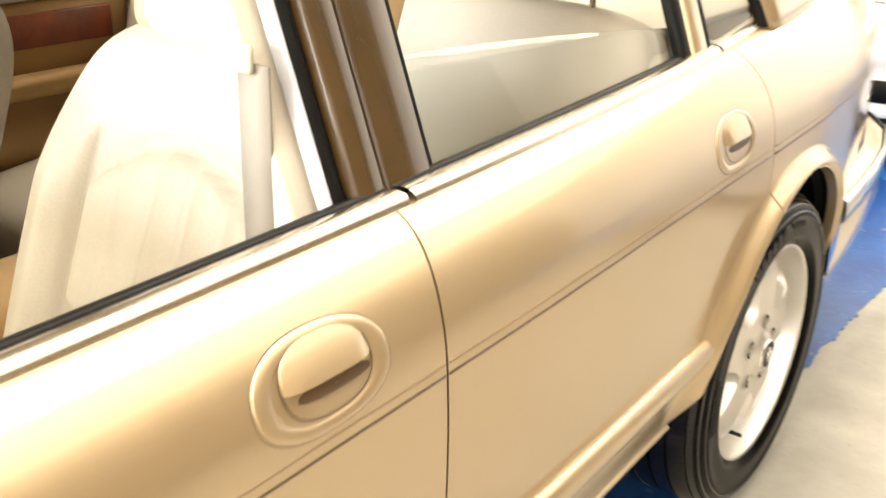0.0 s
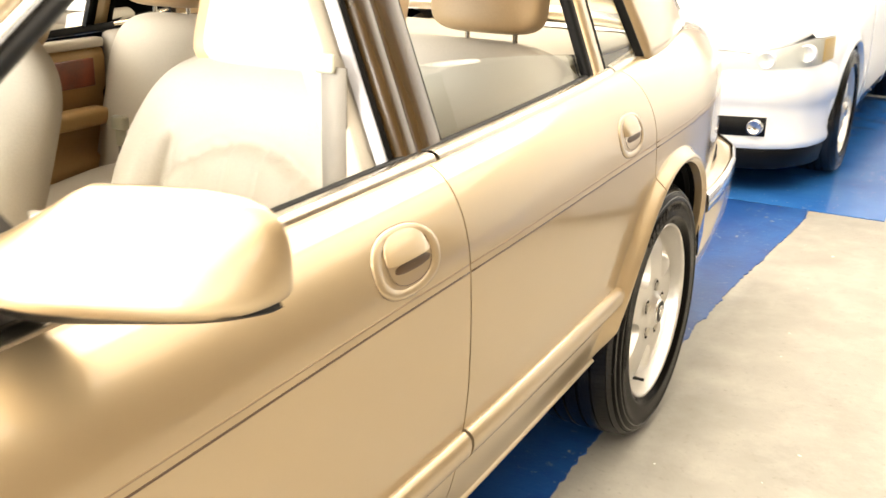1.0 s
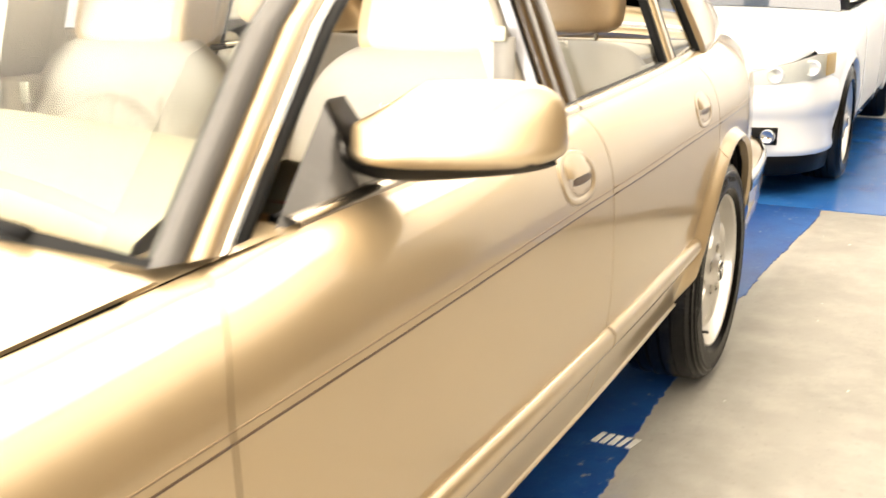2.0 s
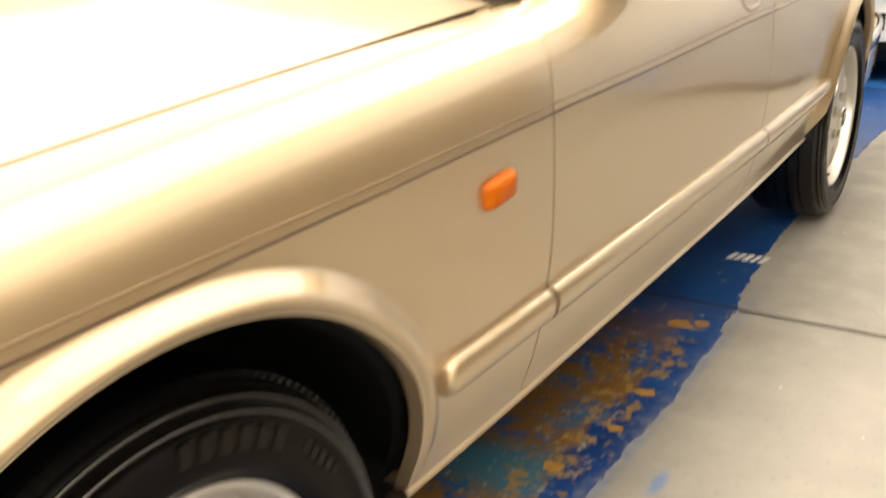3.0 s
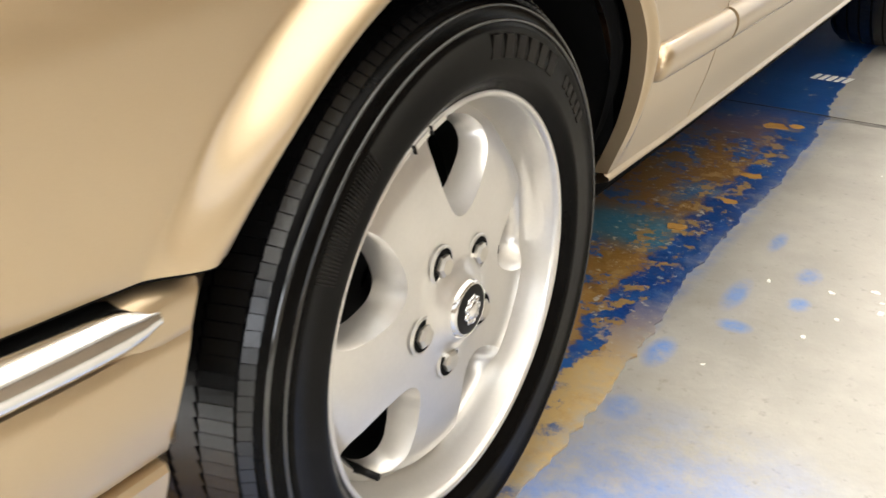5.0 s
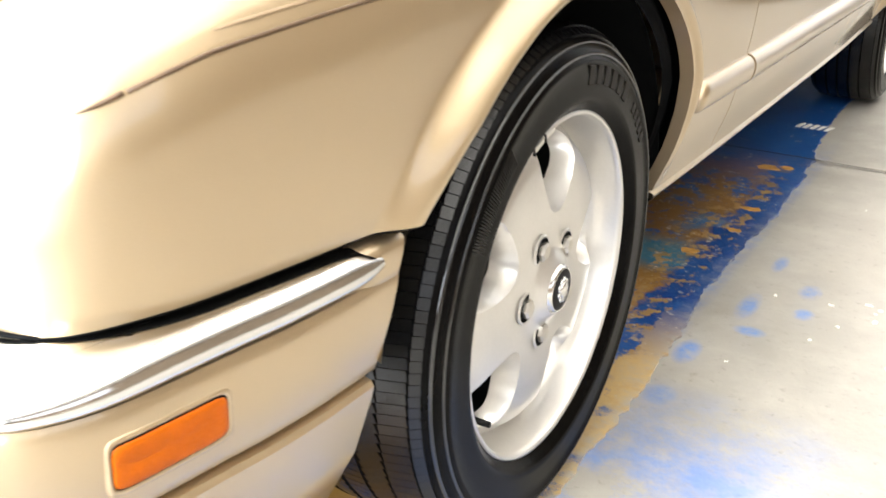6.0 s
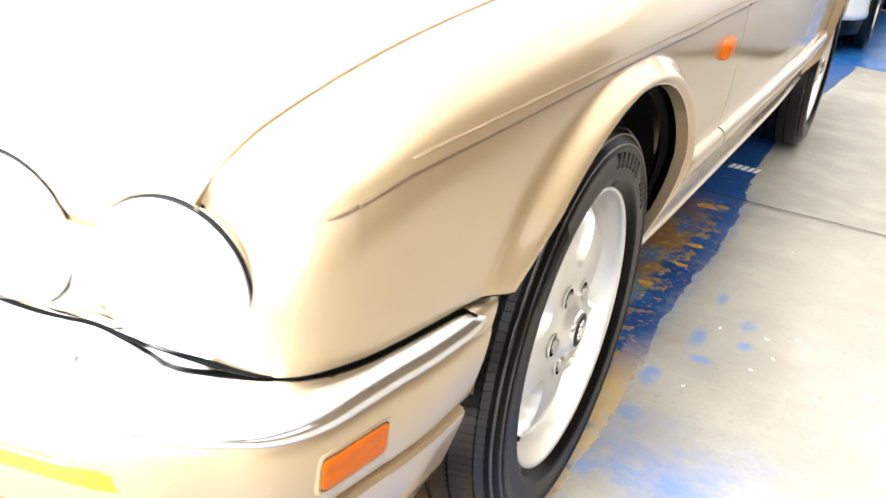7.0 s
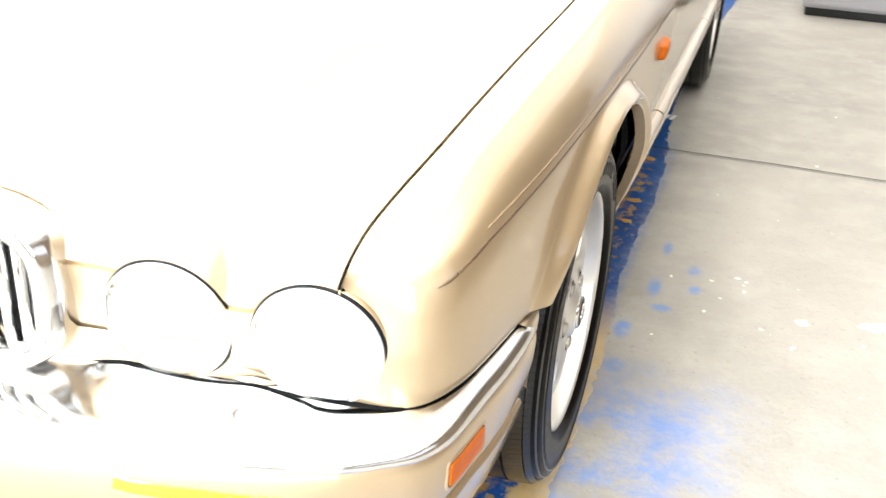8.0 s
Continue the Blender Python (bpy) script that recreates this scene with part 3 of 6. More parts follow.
both("coach_line", line_ahead, LINE_AND_SHADE, FENDER, "thin dark brown coach line")


# ---- rubbing strips ----
def moulding(y0, y1, round0, round1):
    rows = []
    n = max(10, int((y1 - y0) / 0.03))
    ys = [y0 + (y1 - y0) * k / n for k in range(n + 1)]
    if round0:
        ys = [y0 + d for d in (0.0, 0.002, 0.006, 0.012, 0.02)] + [y for y in ys if y > y0 + 0.025]
    if round1:
        ys = [y for y in ys if y < y1 - 0.025] + [y1 - d for d in (0.02, 0.012, 0.006, 0.002, 0.0)]
    for y in ys:
        f = 1.0
        if round0:
            f = min(f, math.sqrt(max(0, 1 - (1 - min((y - y0) / 0.022, 1)) ** 2)))
        if round1:
            f = min(f, math.sqrt(max(0, 1 - (1 - min((y1 - y) / 0.022, 1)) ** 2)))
        zc, h = 0.486, 0.0270 * max(f, 0.04)
        row = []
        for u, o in ((-1, -0.004), (-1, 0.001), (-0.97, 0.006), (-0.88, 0.0115), (-0.72, 0.0160), (-0.5, 0.0190), (-0.2, 0.0208), (0.1, 0.0210), (0.4, 0.0196), (0.62, 0.0170), (0.8, 0.0130), (0.93, 0.0080), (1, 0.002), (1, -0.004)):
            z = zc + h * u
            row.append((HALF(y) + BELOW(z) + (o * (0.6 + 0.4 * f) if o > 0 else o), y, z))
        rows.append(row)
    bm = sheet(rows)
    return bm


for where, y0, y1, r0, r1 in ((FENDER, 0.417, 0.684, True, False), (FDOOR, 0.696, 1.777, False, False), (RDOOR, 1.785, 2.525, False, True)):
    for ob in both("side_moulding", lambda: skirt(moulding(y0, y1, r0, r1), (-0.01, 0, 0)), PAINT, where):
        sharp(ob, 75)


# ---- side repeater lamps on the fenders ----
def repeater():
    rows = []
    yc, zc = 0.536, 0.694
    for k in range(7):
        f, o = ((1.06, -0.002), (1.06, 0.003), (1.0, 0.006), (0.93, 0.010), (0.8, 0.0125), (0.4, 0.014), (0.02, 0.0145))[k]
        row = []
        for j in range(32):
            a = 2 * math.pi * j / 32
            c, s = math.cos(a), math.sin(a)
            y = yc + 0.033 * f * math.copysign(abs(c) ** 0.32, c)
            z = zc + 0.0160 * f * math.copysign(abs(s) ** 0.32, s) + 0.10 * (y - yc)
            row.append((side(y, z) + o, y, z))
        rows.append(row)
    return sheet(rows, closed_v=True)


both("side_repeater", repeater, AMBER, FENDER, "amber side repeater lamp")


# ---- door handles ----
def oval(yc, zc, ry, rz, rings, tilt=0.0):
    """Rings of an oval on the body's skin: (scale, out)."""
    rows = []
    for f, o in rings:
        row = []
        for j in range(40):
            a = 2 * math.pi * j / 40
            c, s = math.cos(a), math.sin(a)
            y = yc + ry * f * math.copysign(abs(c) ** 0.85, c)
            z = zc + rz * f * math.copysign(abs(s) ** 0.85, s)
            row.append((skin(y, z) + o, y, z))
        rows.append(row)
    return sheet(rows, closed_v=True)


def flap(yc, zc, ry, rz):
    """The pull: the upper part of the oval, standing out over the finger hollow."""
    rows = []
    for k in range(11):
        v = k / 10
        row = []
        for j in range(29):
            u = -1 + 2 * j / 28
            top = rz * math.sqrt(max(0, 1 - abs(u) ** 2.6))
            low = min(top, -rz * 0.10)
            z = zc + low + (top - low) * v
            y = yc + ry * u
            out = 0.0015 + 0.0075 * (1 - v) ** 0.8 * (1 - abs(u) ** 5)
            row.append((skin(y, min(z, 0.9)) + out, y, z))
        rows.append(row)
    return skirt(sheet(rows), (-0.010, 0, 0))


for where, yc, zc in ((FDOOR, 1.622, 0.833), (RDOOR, 2.535, 0.833)):
    # A thin dark ring follows the handle's edge.
    both("handle_outline", lambda: oval(yc, zc, 0.0815, 0.0440, ((1.003, -0.003), (1.003, 0.0003), (0.990, 0.0005))), LINE_AND_SHADE, where, "thin dark outline round the handle")
    both("handle_surround", lambda: oval(yc, zc, 0.0805, 0.0432, ((1.0, -0.002), (1.0, 0.0010), (0.97, 0.0020), (0.90, 0.0025), (0.80, 0.0018), (0.74, 0.0000), (0.69, -0.003), (0.58, -0.0075), (0.4, -0.012), (0.2, -0.014), (0.02, -0.014))), PAINT, where)
    # Dark oval and ring laid in for the shade round the pull.
    both("handle_slot_shade", lambda: oval(yc + 0.010, zc - 0.0055, 0.051, 0.0080, ((1.0, -0.013), (1.0, -0.001), (0.8, 0.0005), (0.4, 0.001), (0.02, 0.001))), LINE_AND_SHADE, where, "dark oval for the shade in the finger slot under the pull")
    both("handle_gap_shade", lambda: oval(yc + 0.004, zc + 0.006, 0.0545, 0.035, ((0.995, 0.0012), (0.98, 0.0018), (0.965, 0.001))), LINE_AND_SHADE, where, "thin dark ring for the shade in the gap round the pull")
    for ob in both("door_handle", lambda: flap(yc + 0.004, zc + 0.008, 0.0525, 0.0325), PAINT, where):
        sharp(ob, 60)

# ---- bonnet and nose ----
NOSE_LOW = curve1([(0, 0.5085), (0.30, 0.5085), (0.344, 0.5095), (0.385, 0.518), (0.42, 0.521), (0.461, 0.5165), (0.51, 0.5135), (0.545, 0.515), (0.58, 0.5185), (0.62, 0.5135), (0.655, 0.510), (0.72, 0.511)])


def nose_low(x):
    """The nose's lower edge, scalloped between the lamps."""
    return NOSE_LOW(abs(x))


def bonnet_z(v, y):
    return TOPZ(y) + 0.001 + (0.085 - 0.025 * min(1, max(0, (y + 0.1) / 0.8))) * (1 - abs(v) ** 2.3) * min(1, max(0, (y + 0.74) / 0.45)) ** 0.6


def bonnet_at(v, y):
    return Vector(((TOPX(y) - 0.0044) * v, y - 0.060 * (1 - v * v), bonnet_z(v, y)))


cols = []
for j in range(-80, 81):
    v = j / 80
    p3 = bonnet_at(v, FRONT_Y)
    t3 = (bonnet_at(v, FRONT_Y + 0.03) - p3).normalized()
    seam = abs(v) ** 6
    x0 = (SEAM_END[0] - 0.0060) * v
    z0 = edge_z(x0)
    p0 = Vector((x0, nose_y(x0, z0) + 0.001, z0 + 0.001 * seam))
    reach = (p3 - p0).length
    lip = Vector((0, 0.30, 0.55)) * reach
    t0 = lip.lerp(-Vector((SEAM_T1[0] * (1 if v > 0 else -1), SEAM_T1[1], SEAM_T1[2])), seam)
    t1 = (t3 * reach * 0.42).lerp(-Vector((SEAM_T0[0] * (1 if v > 0 else -1), SEAM_T0[1], SEAM_T0[2])), seam)
    front = bezier(p0, t0, t1, p3, 22)
    cols.append(front + [bonnet_at(v, FRONT_Y + (0.722 - FRONT_Y) * k / 44) for k in range(1, 45)])
bonnet = sharp(part("bonnet", skirt(sheet(cols), (0, 0.012, -0.02)), PAINT, car), 40)
rows = []
for k in range(31):
    u = k / 30
    row = []
    for j in range(-110, 111):
        x = 0.653 * j / 110
        top = min(edge_z(x), edge_low(x) + 0.03) - 0.007
        low = nose_low(x)
        z = low + (top - low) * u
        row.append((x, nose_y(x, z) + 0.016 * (1 - u) ** 3, z))
    rows.append(row)
nose = sharp(part("nose_panel", skirt(lamp_holes(sheet(rows)), (0, 0.012, 0)), PAINT, car), 40)
# Black strips behind the nose edges stand in for shaded gaps.
for z0, z1 in ((0.470, 0.512), (0.606, 0.638)):
    part("nose_shade_backing", lamp_holes(sheet([[(0.645 * j / 90, nose_y(0.645 * j / 90, z) + 0.012, z) for j in range(-90, 91)] for z in [z0 + (z1 - z0) * k / 6 for k in range(7)]])), UNDER_AND_SHADE, car)



def dome(cx, cy, cz, r, rings):
    """Rings about an axis that points forwards: (radius, forward)."""
    rows = []
    for f, d in rings:
        rows.append([(cx + r * f * math.cos(2 * math.pi * j / 72), cy - d - 0.08 * r * f * math.sin(2 * math.pi * j / 72) + (0.13 if cx > 0 else -0.13) * r * f * math.cos(2 * math.pi * j / 72), cz + r * f * math.sin(2 * math.pi * j / 72)) for j in range(72)])
    return sheet(rows, closed_v=True)


for lx, ly, lz, lr in LAMPS:
    for s in (1, -1):
        head = part("headlight", dome(s * lx, ly, lz, lr, ((0.985, -0.01), (0.985, 0.010), (0.978, 0.014), (0.963, 0.014), (0.955, 0.01))), SILVER, car, "round headlight behind clear glass")
        part("lamp_seal", dome(s * lx, ly, lz, lr, ((1.030, -0.012), (1.030, 0.0080), (1.012, 0.0105), (0.992, 0.011), (0.985, 0.0))), BLACK, head, "thin black rubber seal")
        part("lamp_bezel", dome(s * lx, ly, lz, lr, ((1.075, -0.022), (1.056, -0.004), (1.046, 0.004), (1.037, 0.0078), (1.031, 0.0076))), PAINT, head, "painted rim round the lamp")
        part("reflector", dome(s * lx, ly, lz, lr, ((0.955, 0.008), (0.85, 0.0), (0.6, -0.012), (0.3, -0.018), (0.15, -0.019), (0.13, 0.0), (0.02, 0.002))), SILVER, head)
        glass = part("lens", dome(s * lx, ly, lz, lr, ((0.95, 0.012), (0.93, 0.018), (0.8, 0.026), (0.55, 0.034), (0.3, 0.038), (0.02, 0.039))), SHEEN, head, "clear glass headlight lens")
        glass.visible_shadow = False

# Black lining in the shut line stands for the gap's shade.
both("bonnet_gap_shade", lambda: sheet([[(TOPX(y) + d, y, TOPZ(y) - e) for d, e in ((-0.0050, 0.001), (-0.0048, 0.012), (-0.0006, 0.012), (-0.0004, 0.001))] for y in [FRONT_Y + 0.02 * k for k in range(66)]]), UNDER_AND_SHADE, None, "dark lining for the shade in the bonnet's shut line")
both("bonnet_gap_shade", lambda: sheet([[(p[0] + d, p[1] + e, p[2] - e) for d, e in ((-0.010, 0.010), (-0.0055, 0.004), (-0.0005, 0.004), (0.004, 0.010))] for p in bezier((TOPX(FRONT_Y), FRONT_Y, TOPZ(FRONT_Y)), SEAM_T0, SEAM_T1, SEAM_END, 16)]), UNDER_AND_SHADE, None, "dark lining for the shade in the bonnet's shut line")
# ---- grille ----
grille = tagged(new("grille"), "chrome radiator grille with upright vanes")
grille.parent = car


def grille_y(x):
    return -0.745 - 0.035 * (1 - (x / 0.36) ** 2)


outline = []
for j in range(48):
    a = 2 * math.pi * j / 48
    c, s = math.cos(a), math.sin(a)
    x = 0.335 * math.copysign(abs(c) ** 0.42, c)
    z = 0.610 + (0.108 if s > 0 else 0.095) * math.copysign(abs(s) ** 0.5, s)
    outline.append((x, z))
rows = []
for x, z in outline + outline[:1]:
    n = Vector((x / 0.335, 0, (z - 0.61) / 0.1)).normalized()
    rows.append([(x + n.x * o, grille_y(min(0.36, max(-0.36, x))) - d, z + n.z * o) for o, d in ((-0.012, -0.03), (-0.012, 0.004), (-0.004, 0.018), (0.010, 0.022), (0.022, 0.014), (0.026, -0.01), (0.026, -0.04))])
part("grille_surround", sheet(rows), CHROME, grille)
part("grille_back", box(-0.325, 0.325, -0.74, -0.735, 0.52, 0.70, 0), BLACK, grille, "black mesh behind the vanes")
for k in range(-13, 14):
    x = k * 0.0235
    part("vane", box(x - 0.0055, x + 0.0055, grille_y(x) - 0.006, grille_y(x) + 0.03, 0.518 + 0.02 * abs(k / 13) ** 3, 0.712 - 0.03 * abs(k / 13) ** 3, 0.003, 1), CHROME, grille)
part("badge_mount", dome(0, grille_y(0), 0.735, 0.022, ((1, -0.02), (1, 0.02), (0.8, 0.026), (0.02, 0.027))), CHROME, grille, "small round chrome emblem mount")

# ---- front bumper ----
PLAN = [(0.853, -0.344), (0.852, -0.42), (0.847, -0.50), (0.839, -0.565), (0.826, -0.665), (0.803, -0.715), (0.766, -0.746), (0.71, -0.780), (0.60, -0.815), (0.45, -0.849), (0.25, -0.872), (0.0, -0.88)]
PX, PY = curve1([(i, p[0]) for i, p in enumerate(PLAN)]), curve1([(i, p[1]) for i, p in enumerate(PLAN)])
FULL = [(PX(k / 5), PY(k / 5)) for k in range(5 * (len(PLAN) - 1) + 1)]
LOOP = FULL + [(-x, y) for x, y in FULL[-2::-1]]


def bumper_sweep(path, profile, cap=False, closed=False):
    return sweep([(x, y, 0) for x, y in path], profile, cap=cap, closed=closed)


def bumper_end(z):
    """Where the bumper stops behind: its end follows the wheel arch."""
    return -ARCH[0.0] * math.sqrt(1 - ((z - HUB_Z) / ARCH_Z[0.0]) ** 2) if z > HUB_Z else -ARCH[0.0] - 0.10 * (HUB_Z - z)


def cut_end(bm):
    """Draws the bumper's ends forward along the wheel arch."""
    for v in bm.verts:
        w = min(1, max(0, (v.co.y + 0.64) / 0.296))
        v.co.y += w * (bumper_end(v.co.z) + 0.344)
    return bm


def lifted(bm):
    """Raises the blade's upper part along the flanks, where the fender stands higher than the nose."""
    for v in bm.verts:
        u = min(1, max(0, (v.co.y + 0.75) / 0.13))
        v.co.z += 0.0112 * u * u * (3 - 2 * u) * max(0, (v.co.z - 0.4745) / 0.035)
    return bm


def ends_of(s, y0):
    path = [(s * x, y) for x, y in FULL if y > y0]
    return path if s > 0 else path[::-1]


bumper = sharp(part("front_bumper", cut_end(bumper_sweep(LOOP, [(-0.03, 0.4813), (-0.004, 0.4813), (0.0014, 0.4795), (0.0042, 0.4745), (0.0055, 0.466), (0.0057, 0.455), (0.0052, 0.440), (0.0028, 0.42), (-0.0008, 0.40), (-0.0040, 0.390), (-0.009, 0.384), (-0.014, 0.3825), (-0.06, 0.38)])), PAINT, car, "body-coloured front bumper under a broad chrome blade"), 35)
# the blade: a shelf that reaches back under the nose, rolling over into an upright bar
BLADE = [(0.001, 0.4815), (0.0058, 0.4824), (0.0084, 0.4851), (0.0090, 0.4885), (0.0080, 0.4921), (0.0052, 0.4962), (0.001, 0.4993), (-0.004, 0.5014), (-0.0095, 0.5031), (-0.015, 0.5046), (-0.020, 0.5058), (-0.026, 0.5068)]
for s in (1, -1):
    strip = [(s * x, y) for x, y in FULL if y < -0.382]
    strip = strip if s > 0 else strip[::-1]
    blade = bumper_sweep(strip, BLADE)
    for v in blade.verts:
        if v.co.y > -0.425:
            f = math.sqrt(max(0.0004, 1 - ((v.co.y + 0.425) / 0.044) ** 2))
            v.co.z = 0.4925 + (v.co.z - 0.4925) * f
            v.co.x -= s * 0.006 * (1 - f)
    part("chrome_strip", lifted(blade), CHROME, bumper, "broad polished chrome blade along the bumper")
shelf = []
for x, y in LOOP:
    if y < -0.382:
        n = Vector((x / 0.95, min(0, y + 0.45) * 2.2, 0)).normalized()
        reach, rise = 0.13, 0.0
        if abs(x) < 0.76:
            d = 0.12
            for _ in range(8):
                back = abs(x - n.x * d)
                d = (nose_y(back, 0.52) - 0.010 - y) / -n.y
            w = min(1, (0.76 - abs(x)) / 0.04)
            reach += (d - reach) * w
            rise = (nose_low(max(0, back - 0.008)) + 0.0056 + 0.0050 * min(1, max(0, (back - 0.61) / 0.06)) - 0.5097) * w
        shelf.append([Vector((x, y, 0)) - n * d + Vector((0, 0, z)) for d, z in [(0.0255, 0.5067), (0.032, 0.5079), (0.042, 0.5090), (0.055, 0.5096)] + [(0.055 + (reach - 0.055) * u, 0.5097 + rise * u**3) for u in (0.3, 0.5, 0.65, 0.78, 0.87, 0.94, 1.0)] + [(reach + 0.016, 0.5092 + rise)]])
part("chrome_shelf", lifted(sheet(shelf)), CHROME, bumper, "polished chrome top of the bumper")
part("nose_filler", sheet([[(x, y + 0.125, 0.5068), (x, y + 0.128, 0.53), (x, y + 0.135, 0.565)] for x, y in LOOP if abs(x) < 0.70]), PAINT, bumper)


def gap_shade_line():
    """A dark ribbon for the shaded gap between body and bumper: along the flank, round the corner and under the lamps.
    """
    edge = [Vector((side(y, 0.523), y, 0.523)) for y in [-0.352 - 0.012 * k for k in range(23)]]
    edge += [Vector(c[0]) for c in wrap()[::-1]]
    ahead = len(edge)
    edge += [Vector((x, nose_y(x, nose_low(x - 0.008)), nose_low(x - 0.008) + 0.0095)) for x in [0.648 - 0.006 * k for k in range(54)]]
    rows = []
    for k, p in enumerate(edge):
        d = edge[min(len(edge) - 1, k + 1)] - edge[max(0, k - 1)]
        n = Vector((-d.y, d.x, 0)).normalized()
        f = min(1, max(0, (k - ahead + 16) / 16))
        q = p + n * (-0.0015 + 0.0135 * f) + Vector((0, 0, 0.0085 * f if k < ahead else 0))
        down = Vector((0, 0, -0.0025))
        g = math.exp(-(((k - ahead - 1) / 7) ** 2))
        q += n * 0.006 * g + Vector((0, 0, 0.004 * g))
        back = n * (0.014 - 0.0105 * f)
        rows.append([q - back, q, q + down, q + down - back])
    return sheet(rows)


both("nose_gap_shade", gap_shade_line, UNDER_AND_SHADE, (bumper, bumper), "dark strip for the shaded gap between body and bumper")
for s in (1, -1):
    path = ends_of(s, -0.95)
    low = [(-0.014, 0.3800), (-0.006, 0.378), (-0.0025, 0.373), (-0.004, 0.362), (-0.02, 0.30), (-0.05, 0.235), (-0.09, 0.215)]
    sharp(part("lower_valance", cut_end(bumper_sweep(path, low)), PAINT, bumper), 40)
    cap = [(-0.05, 0.5090), (-0.026, 0.5078), (-0.012, 0.5050), (-0.004, 0.5025), (0.0010, 0.4998), (0.0034, 0.4955), (0.0040, 0.4900), (0.0038, 0.480), (0.0032, 0.470), (-0.02, 0.470)]
    end = cut_end(bumper_sweep(ends_of(s, -0.455), cap))
    for v in end.verts:
        f = min(1, max(0, (-0.398 - v.co.y) / 0.045))
        v.co.x -= s * 0.007 * f
        v.co.z -= 0.004 * f if v.co.z > 0.495 else 0
    part("strip_end", lifted(end), PAINT, bumper)
    rows = [[((0.853 + o) * s, bumper_end(z) + e, z) for o, e in ((0.002, 0.0), (-0.004, 0.004), (-0.012, 0.004), (-0.09, 0.002))] for z in [0.396 + 0.0120 * k for k in range(11)]]
    part("bumper_end", sheet(rows), PAINT, bumper)
# amber side markers and front indicators, set in the bumper

def lens_on_path(t0, t1, z0, z1, slope, out, inset=0.0):
    rows = []
    for k in range(13):
        t = t0 + (t1 - t0) * k / 12
        x, y = PX(t), PY(t)
        d = Vector((PY(t + 0.01) - PY(t - 0.01), -(PX(t + 0.01) - PX(t - 0.01)), 0)).normalized() * -1
        if d.x < 0:
            d = -d
        row = []
        for m in range(7):
            v = m / 6
            edge = min(1, min(k, 12 - k, m * 1.5, (6 - m) * 1.5) / 1.5)
            z = z0 + (z1 - z0) * v + slope * (t - t0)
            o = out * edge - 0.003 * (1 - edge) + inset
            row.append((x + d.x * o, y + d.y * o, z))
        rows.append(row)
    return sheet(rows)


def marker_on_path(t0, t1, z0, z1, rings):
    """Rings of a rectangle with rounded corners on the bumper's face: (growth, outward)."""
    per_t = math.hypot(PX(t1) - PX(t0), PY(t1) - PY(t0)) / (t1 - t0)
    rows = []
    for grow, out in rings:
        a, b = (t1 - t0) / 2 + grow / per_t, (z1 - z0) / 2 + grow
        row = []
        for k in range(64):
            c, d = math.cos(2 * math.pi * (k + 0.5) / 64), math.sin(2 * math.pi * (k + 0.5) / 64)
            t = (t0 + t1) / 2 + max(0.001, a) * math.copysign(abs(c) ** 0.22, c)
            n = Vector((PY(t - 0.01) - PY(t + 0.01), PX(t + 0.01) - PX(t - 0.01), 0)).normalized()
            n = n if n.x > 0 else -n
            row.append((PX(t) + n.x * out, PY(t) + n.y * out, (z0 + z1) / 2 + max(0.0002, b) * math.copysign(abs(d) ** 0.30, d)))
        rows.append(row)
    return sheet(rows, closed_v=True)


for s in (1, -1):
    def m(bm):
        return bm if s > 0 else mirror(bm)
    part("marker_rim", m(marker_on_path(3.13, 4.13, 0.4185, 0.4535, ((0.0068, 0.0035), (0.0055, 0.0062), (0.0040, 0.0072), (0.0024, 0.0074), (0.0013, 0.0068), (0.0006, 0.0055)))), PAINT, bumper)
    # A thin dark outline edges the marker lens.
    part("marker_outline", m(marker_on_path(3.13, 4.13, 0.4185, 0.4535, ((0.0012, 0.0058), (0.0008, 0.0070), (-0.0006, 0.0070)))), UNDER_AND_SHADE, bumper, "thin dark outline round the marker lamp")
    part("side_marker", m(marker_on_path(3.13, 4.13, 0.4185, 0.4535, ((-0.0002, 0.0050), (-0.0004, 0.0078), (-0.0016, 0.0086), (-0.006, 0.0090), (-0.0160, 0.0092), (-1.0, 0.0092)))), AMBER, bumper, "amber side marker lamp")
    part("indicator", m(lens_on_path(7.05, 9.02, 0.422, 0.450, 0.009, 0.0085)), YELLOW, bumper, "yellow amber front indicator lamp")
part("lower_intake", bumper_sweep([p for p in LOOP if abs(p[0]) < 0.42], [(-0.004, 0.300), (-0.0005, 0.302), (-0.0005, 0.372), (-0.004, 0.374)]), BLACK, bumper, "dark lower intake slot")

# ---- wheels ----
def in_pocket(a, r):
    """How far a place on the wheel's face lies inside a pocket between the spokes (positive: inside)."""
    b = (math.degrees(a) - 9 + 36) % 72 - 36
    x, y = r * math.cos(radians(b)), r * math.sin(radians(b))
    cx = 0.143
    u, w = (x - cx) / 0.050, y / (0.047 * (1 + 0.52 * min(1, max(-1, (x - cx) / 0.050))))
    return 1 - (abs(u) ** 2.6 + abs(w) ** 2.4)


FACE = curve1([(0.0, 0.005), (0.026, 0.0045), (0.034, 0.0020), (0.043, -0.0045), (0.052, -0.0092), (0.075, -0.013), (0.12, -0.015), (0.16, -0.020), (0.182, -0.030), (0.194, -0.044), (0.202, -0.052)])


